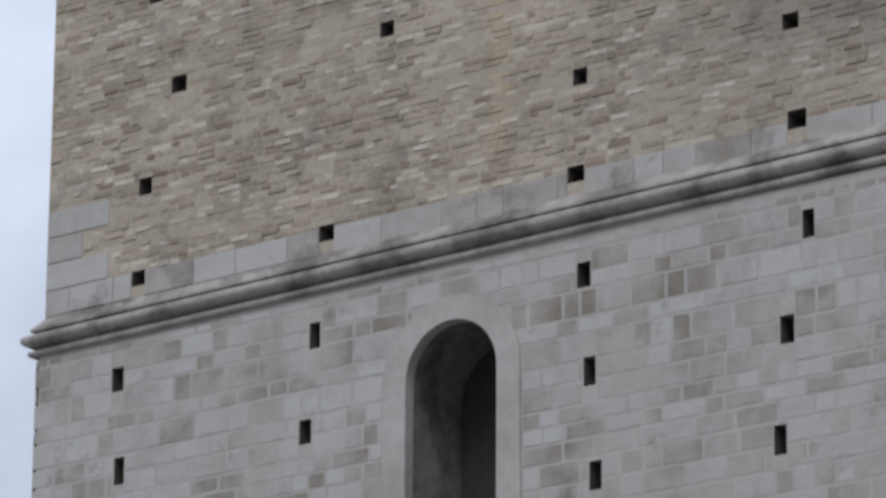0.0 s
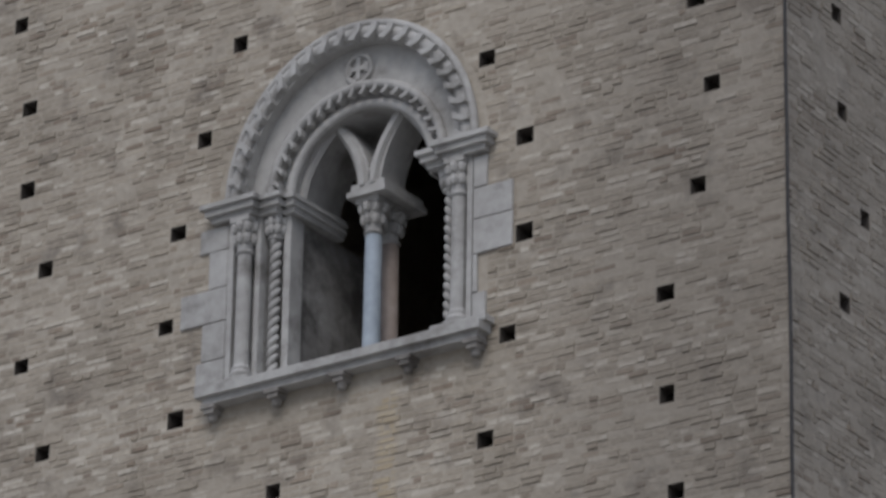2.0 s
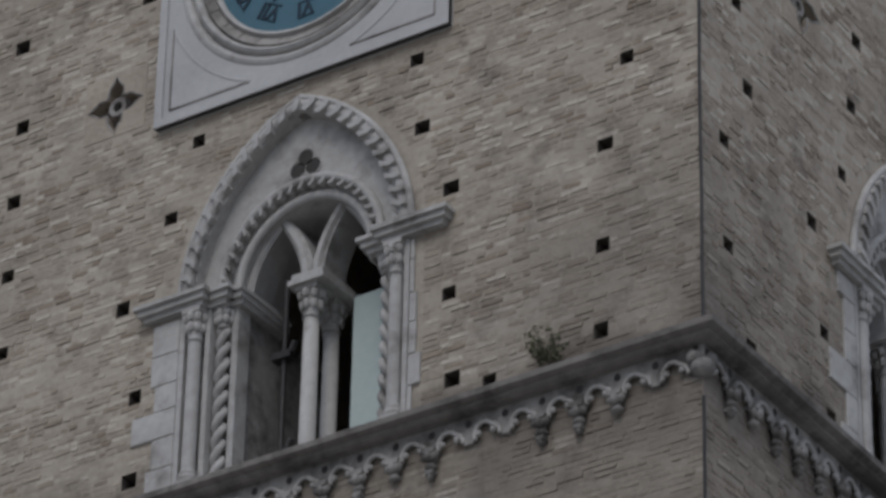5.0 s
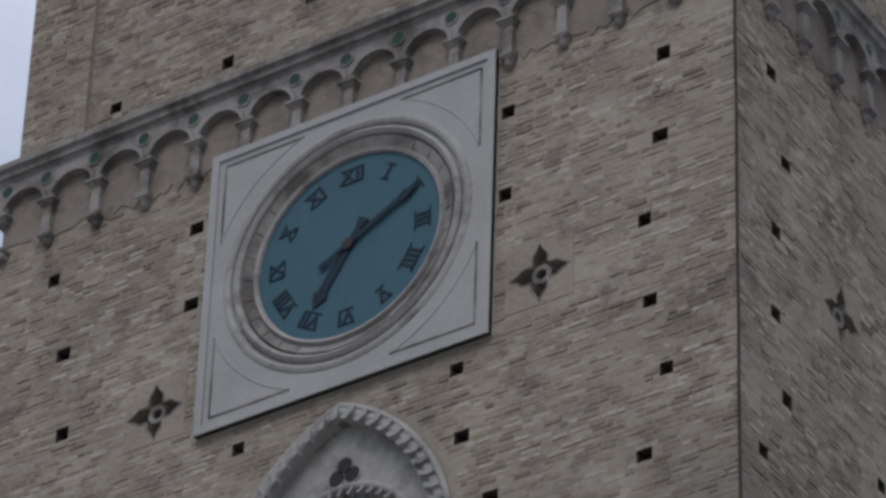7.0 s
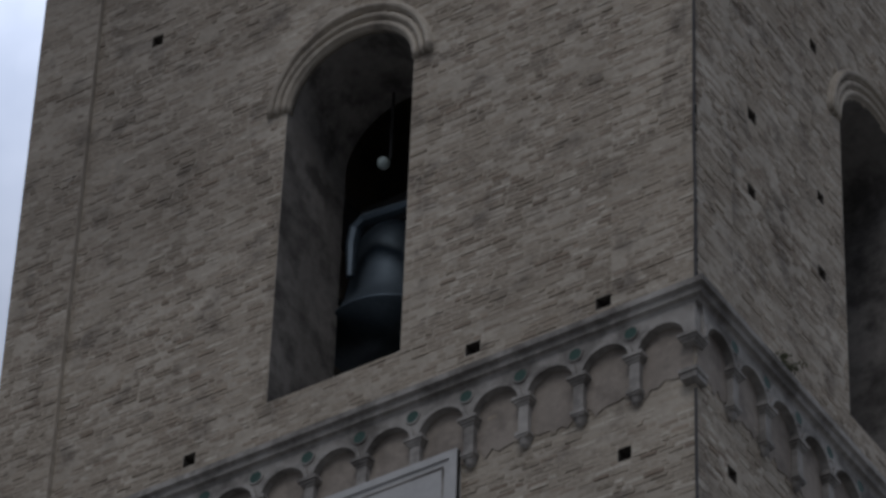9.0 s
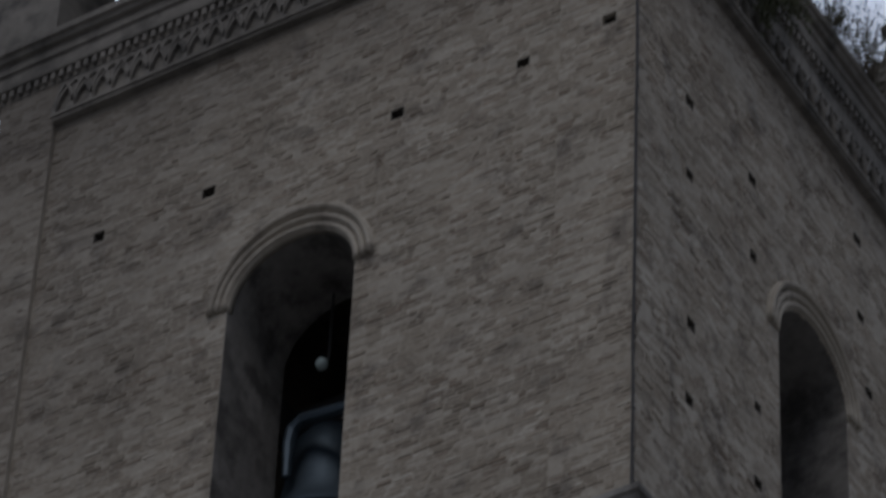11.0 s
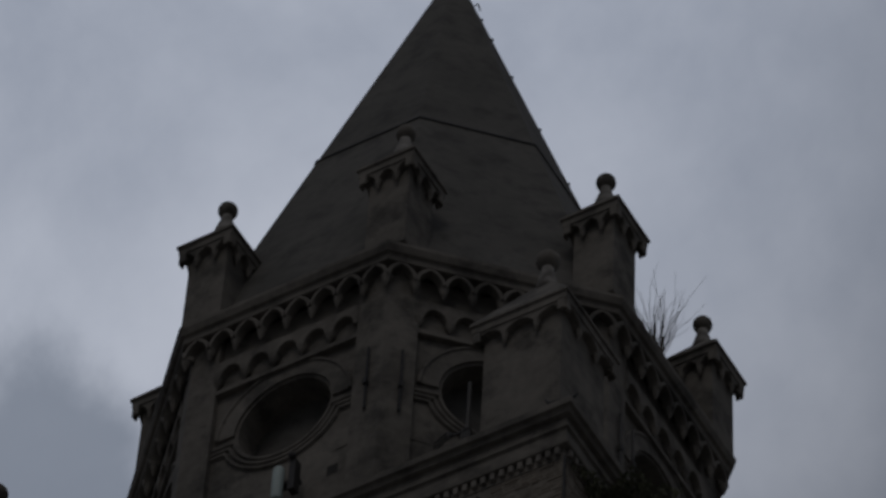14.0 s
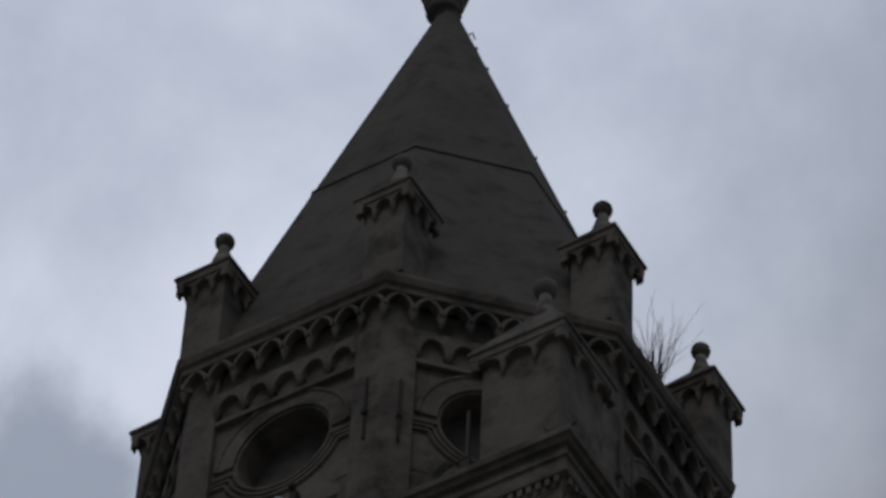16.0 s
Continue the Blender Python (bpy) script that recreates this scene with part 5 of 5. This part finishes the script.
# ---- plants ----
def tuft(name, label, at, n, length, spread, seed, leaf=0.03, up=1.0, leaves=6, thick=0.006):
    """A dry tuft: many bent stems with small leaves."""
    r = random.Random(seed)
    gs, gl = Geo(lambda x, y, z: (x, y, z)), Geo(lambda x, y, z: (x, y, z))
    for _ in range(n):
        a, b = r.uniform(0, 2 * math.pi), r.uniform(0.0, spread)
        d = Vector((math.cos(a) * b, math.sin(a) * b, up * r.uniform(0.5, 1.0))).normalized()
        p = Vector(at) + Vector((r.uniform(-0.1, 0.1), r.uniform(-0.1, 0.1), 0)) * spread
        pts, L = [p.copy()], length * r.uniform(0.5, 1.1)
        for i in range(4):
            d = (d + Vector((r.uniform(-0.25, 0.25), r.uniform(-0.25, 0.25), r.uniform(-0.2, 0.1)))).normalized()
            p = p + d * (L / 4)
            pts.append(p.copy())
            for _ in range(leaves if i else 0):
                c = p + Vector((r.uniform(-1, 1), r.uniform(-1, 1), r.uniform(-1, 1))) * leaf * 1.6
                e = Vector((r.uniform(-1, 1), r.uniform(-1, 1), r.uniform(-1, 1))).normalized() * leaf
                q = e.orthogonal().normalized() * leaf * 0.45
                gl.quad(c - e, c + q, c + e, c - q)
        gs.tube([tuple(x) for x in pts], [thick, thick * 0.8, thick * 0.6, thick * 0.4, thick * 0.25], 4)
    e = new(name)
    tagged(e, label, "plant")
    gs.done("stem", TWIG, e)["kind"] = "stuff"
    if leaves:
        gl.done("leaf", LEAF, e)["kind"] = "stuff"
    return e


tuft("wall_plant", "small dry brown plant growing on the cornice ledge", (-1.69, -0.12, 25.25), 26, 0.50, 0.55, 1, 0.028)
tuft("wall_plant", "little green tuft on the arcade cornice", (0.08, 1.75, 34.93), 16, 0.32, 0.8, 2, 0.03)
tuft("ivy_clump", "dark dense creeper hanging over the belfry cornice", (0.2, 0.95, 46.2), 60, 0.75, 1.5, 3, 0.05, -0.3, 9)
tuft("ivy_clump", "dark dense creeper hanging over the belfry cornice", (0.25, 3.1, 46.0), 40, 0.7, 1.4, 4, 0.05, -0.3, 9)
tuft("bush", "dry dark bush rooted on the cornice edge", (0.12, 6.0, 46.95), 150, 1.15, 1.2, 5, 0.026, 0.7, 6)
tuft("bush", "dry dark bush rooted on the cornice edge", (0.12, 5.0, 46.95), 80, 0.65, 1.2, 6, 0.026, 0.7, 6)
tuft("bare_shrub", "bare leafless shrub growing on the drum parapet", (OX + 4.08, OY - 0.45, 53.0), 56, 1.65, 0.34, 7, 0.02, 1.3, 0, 0.0085)
tuft("bare_shrub", "bare leafless shrub growing at the drum foot", (OX + 4.5, OY + 3.4, 47.6), 26, 1.6, 0.6, 8, 0.02, 1.0, 1, 0.010)
for k, x in enumerate((-7.9, -6.7, -6.4)):
    tuft("grass_tuft", "pale dry grass tuft on the top ledge", (x, 0.1, 47.0), 12, 0.4, 0.5, 20 + k, 0.02, 1.0, 1, 0.004)

# ---- small things on the top ledge ----
fl = thing("floodlight", "pale cylindrical floodlight on the ledge", "lamp")
g = Geo(S)
g.lathe(-4.78, -0.55, [(0.075, 48.24), (0.085, 48.28), (0.085, 48.84), (0.075, 48.88)], 14)
g.done("housing", WHITE, fl, smooth=True)
g = Geo(S)
g.box(-4.60, -4.50, -0.66, -0.52, 48.35, 48.95).box(-4.78, -4.5, -0.72, -0.6, 48.6, 48.66).ball((-4.55, -0.5, 49.0), 0.06, 8, 6)
g.done("bracket", IRON, fl)
iron = thing("tie_rod_anchor", "long dark iron tie rod anchor on the drum pier", "tie rod", group="tie rod anchors")
M1 = octo_map(0)
g = Geo(M1)
g.tube([(1.40, 0.03, 49.7), (1.40, 0.03, 51.0)], 0.022, 6).box(1.37, 1.43, 0.0, 0.08, 50.2, 50.3)
g.done("rod", IRON, iron)
for k, u in ((1, -1.36), (2, -1.36), (2, -1.0)):
    M1 = octo_map(k)
    e = thing("tie_rod_anchor", "long dark iron tie rod anchor on the drum pier", "tie rod", group="tie rod anchors")
    g = Geo(M1)
    g.tube([(u, 0.04, 49.6), (u, 0.04, 50.9)], 0.022, 6).box(u - 0.03, u + 0.03, 0.0, 0.08, 50.1, 50.2)
    g.done("rod", IRON, e)
lad = thing("support_rails", "thin iron rails bracing the corner pinnacle", "rails")
for k in range(3):
    g = Geo(S)
    g.tube([(-9.18 + 0.06 * k, -0.2 - 0.1 * k, 49.9), (-8.50 + 0.03 * k, -0.2 - 0.1 * k, 48.2), (-8.50 + 0.03 * k, -0.2 - 0.1 * k, 47.9)], 0.02, 6)
    g.done("rail", IRON, lad)


post = thing("iron_post", "dark iron post with sagging cables on the top ledge", "post")
g = Geo(S)
g.tube([(-1.40, 0.10, 46.9), (-1.40, 0.10, 48.15)], 0.03, 8).box(-1.47, -1.33, 0.04, 0.16, 46.95, 47.12).ball((-1.40, 0.10, 47.2), 0.06, 8, 6)
g.done("pole", IRON, post)
for k in range(3):
    g = Geo(S)
    g.tube([(-1.42, 0.10, 47.22), (-1.62, 0.02 - 0.03 * k, 47.30 + 0.05 * k), (-1.90, -0.2, 47.72 - 0.07 * k), (-2.35, -0.6, 48.15 - 0.08 * k)], 0.014, 6)
    g.done("cable", IRON, post)
spike = thing("ledge_iron", "forked iron spike on the cornice corner", "iron fitting")
g = Geo(S)
g.tube([(-0.26, 0.08, 47.20), (-0.20, 0.08, 47.08), (-0.02, 0.08, 47.03), (0.14, 0.06, 47.04), (0.20, 0.05, 47.10)], [0.012, 0.03, 0.04, 0.03, 0.012], 6)
g.done("fork", IRON, spike)
g = Geo(S)
g.tube([(-0.02, 0.08, 46.9), (-0.02, 0.08, 47.05)], 0.03, 6)
g.done("stem", IRON, spike)

# ---- masonry pieces ----
rb = random.Random(21)
FRAMED = {
    "south": [(UC, 1.62, 18.50, 20.80, 1.62), (UC, 1.62, 25.2, 27.66, 2.0), (-4.88, 0.93, 35.80, 40.45, 0.86)],
    "east": [(VC, 1.62, 25.2, 27.66, 2.0), (VC, 0.90, 35.80, 40.45, 0.84)], "north": list(OPENINGS["north"]), "west": list(OPENINGS["west"])}
RECTS = {"south": [(CU - HS, CU + HS, CZ - HS, CZ + HS)] , "east": [], "north": [], "west": []}


def free_runs(side, lo, hi, za, zb):
    """What is left of a course after the openings are taken out."""
    z = (za + zb) / 2
    cuts = [(h[0], h[1]) for h in HOLE_RECTS[side] + RECTS[side] if h[2] < zb - 0.01 and h[3] > za + 0.01]
    cuts += [c for c in (arch_span(o, z) for o in FRAMED[side]) if c]
    runs, a = [], lo
    for c, e in sorted(cuts):
        if c > a:
            runs.append((a, min(c, hi)))
        a = max(a, e)
    if a < hi:
        runs.append((a, hi))
    return [r for r in runs if r[1] - r[0] > 0.03]


def course(side, lo, hi, za, zb, long_, short, joint):
    out = []
    for a, b in free_runs(side, lo, hi, za, zb):
        u = a - (rb.uniform(0, long_ * 0.6) if a == lo else 0)
        while u < b - 0.02:
            w = (long_ if rb.random() < 0.6 else short) * rb.uniform(0.85, 1.15)
            p, q = max(u, a), min(u + w, b)
            if b - q < 0.05:
                q = b
            if q - p > 0.02:
                out.append((p + joint / 2, q - joint / 2))
            u = q
    return out


def brick_verts(g, u0, u1, z0, z1, d, base):
    n = len(g.v)
    r = lambda k: rb.uniform(-k, k)
    for dd, e in ((base - 0.01, 0.0), (base + d, 0.004)):
        for u, z in ((u0 + e, z0 + e), (u1 - e, z0 + e), (u1 - e, z1 - e), (u0 + e, z1 - e)):
            k = 1.0 if dd > base else 0.0
            g.v.append(g.M(u + k * r(0.006), dd + k * r(0.0016), z + k * r(0.004)))
    g.f += [(n, n + 1, n + 5, n + 4), (n + 1, n + 2, n + 6, n + 5), (n + 2, n + 3, n + 7, n + 6), (n + 3, n, n + 4, n + 7), (n + 4, n + 5, n + 6, n + 7)]


def raw_mesh(g, name, mat, parent):
    me = bpy.data.meshes.new(name)
    me.from_pydata(g.v, [], g.f)
    me.materials.append(mat)
    ob = new(name, me)
    ob.parent = parent
    return ob


# pale stones that start the brick shaft and bond its lower corners
def corner_stone(side, a, b, z):
    u0, u1 = SIDES[side][1:]
    if z < 15.74:
        return True
    k = int((z - 15.74) / 0.28)
    w = 0.80 if (k + (side == "south")) % 2 else 0.46
    return z < 16.58 and ((side == "south" and a - u0 < w) or (side == "west" and u1 - b < w))


for side in SIDES:
    M, u0, u1 = SIDES[side]
    g = Geo(M)
    for a, b in course(side, u0 + 0.004, u1 - 0.004, 15.475, 15.735, 0.62, 0.36, 0.01):
        g.block(a, b, -0.02, 0.008 + rb.uniform(0, 0.006), 15.475, 15.735, 0.006, 0.002)
    if side in ("south", "west"):
        for k in range(3):
            w = 0.80 if (k + (side == "south")) % 2 else 0.46
            a, b = (u0 + 0.004, u0 + w) if side == "south" else (u1 - w, u1 - 0.004)
            g.block(a, b, -0.02, 0.012, 15.745 + 0.28 * k, 16.015 + 0.28 * k, 0.008, 0.003)
    raw_mesh(g, "bonding_stones", ASHLAR, WALLS["lower", side])["kind"] = "stuff"

SINGLE = []
for side in SIDES:
    M, u0, u1 = SIDES[side]
    edge = 1.08 if side in ("south", "north") else 0.86
    for level, zlo, zhi in (("lower", 15.47, 24.96), ("middle", 25.27, 34.64), ("belfry", 34.97, 46.0)):
        n = round((zhi - zlo) / 0.068)
        h = (zhi - zlo) / n
        g = Geo(M)
        for i in range(n):
            za, zb = zlo + i * h, zlo + (i + 1) * h
            spans = [(u0, u1, 0.0)]
            if level == "belfry":
                top = zb > 45.22
                t0, t1 = BELFRY_TRIM[side]
                dd = -0.13 if side == "west" else 0.0
                spans = [(u0 + t0, u0 + edge, dd), (u1 - edge, u1 - t1, dd)] + ([] if top else [(u0 + edge, u1 - edge, dd - 0.07)])
            for lo, hi, base in spans:
                for a, b in course(side, lo, hi, za, zb, 0.24, 0.12, 0.017):
                    # where old plaster still fills the joints, the bricks lie nearly flush
                    worn = noise.noise(Vector((a * 0.9, za * 1.6, 3.0 if side == "south" else 9.0))) + 0.6 * noise.noise(Vector((a * 3.1, za * 4.0, 5.0)))
                    if rb.random() < 0.05 + 0.45 * max(0.0, worn) or (level == "lower" and corner_stone(side, a, b, za)):
                        continue
                    d = rb.choice((0.001, 0.002, 0.003, 0.004, 0.009)) * (1.15 - min(0.8, max(-0.3, worn * 1.4))) + rb.uniform(-0.002, 0.003)
                    jz = 0.012 * math.sin(a * 0.9 + 0.5 * math.sin(za * 0.8)) + rb.uniform(-0.004, 0.004)
                    za_, zb_ = za + rb.uniform(-0.002, 0.006), zb - rb.uniform(-0.002, 0.006)
                    if side == "south" and level == "lower" and -2.6 < a < -0.2 and 23.0 < za < 24.3 and len(SINGLE) < 300:
                        SINGLE.append((a, b, za, zb, d))
                        continue
                    brick_verts(g, a, b, za_ + 0.006 + jz, zb_ - 0.004 + jz, d, base)
        ob = raw_mesh(g, "brickwork", BRICK if level != "belfry" else BRICK_DARK, WALLS[level, side])
        ob["kind"] = "stuff"
# bricks that stand singly, on a few shared meshes
proto = []
for k in range(6):
    g = Geo(lambda u, d, z: (u, -d, z))
    brick_verts(g, -0.5, 0.5, -0.025, 0.025, 0.0, 0.0)
    me = bpy.data.meshes.new("brick")
    me.from_pydata(g.v, [], g.f)
    me.materials.append(BRICK_ONE)
    proto.append(me)
for a, b, za, zb, d in SINGLE:
    ob = new("brick", rb.choice(proto))
    ob.parent = WALLS["lower", "south"]
    ob.matrix_basis = Matrix.Translation(((a + b) / 2, -d, (za + zb) / 2)) @ Matrix.Diagonal((b - a, 1, 1, 1))

# ashlar blocks of the base
FRAMED["south"].append((UC, 0.79, 10.8, 14.0, 0.77))
for side in SIDES:
    M, u0, u1 = SIDES[side]
    z, g, count = 0.05, Geo(M), 0
    while z < 15.0:
        h = min(rb.choice((0.16, 0.19, 0.22, 0.26)), 15.02 - z)
        if h < 0.06:
            break
        for a, b in course(side, u0 - 0.06, u1 + 0.06, z, z + h, 0.40, 0.22, 0.03):
            d = rb.uniform(0.0, 0.003)
            if side == "south" and z > 12.5 and count < 300:
                count += 1
                s = Geo(M)
                s.block(a, b, 0.05, 0.062 + d, z + 0.013, z + h - 0.013, 0.005, 0.0016)
                ob = raw_mesh(s, "stone", ASHLAR_ONE, WALLS["base", side])
            else:
                g.block(a, b, 0.05, 0.062 + d, z + 0.013, z + h - 0.013, 0.005, 0.0016)
        z += h
    raw_mesh(g, "stonework", ASHLAR, WALLS["base", side])["kind"] = "stuff"
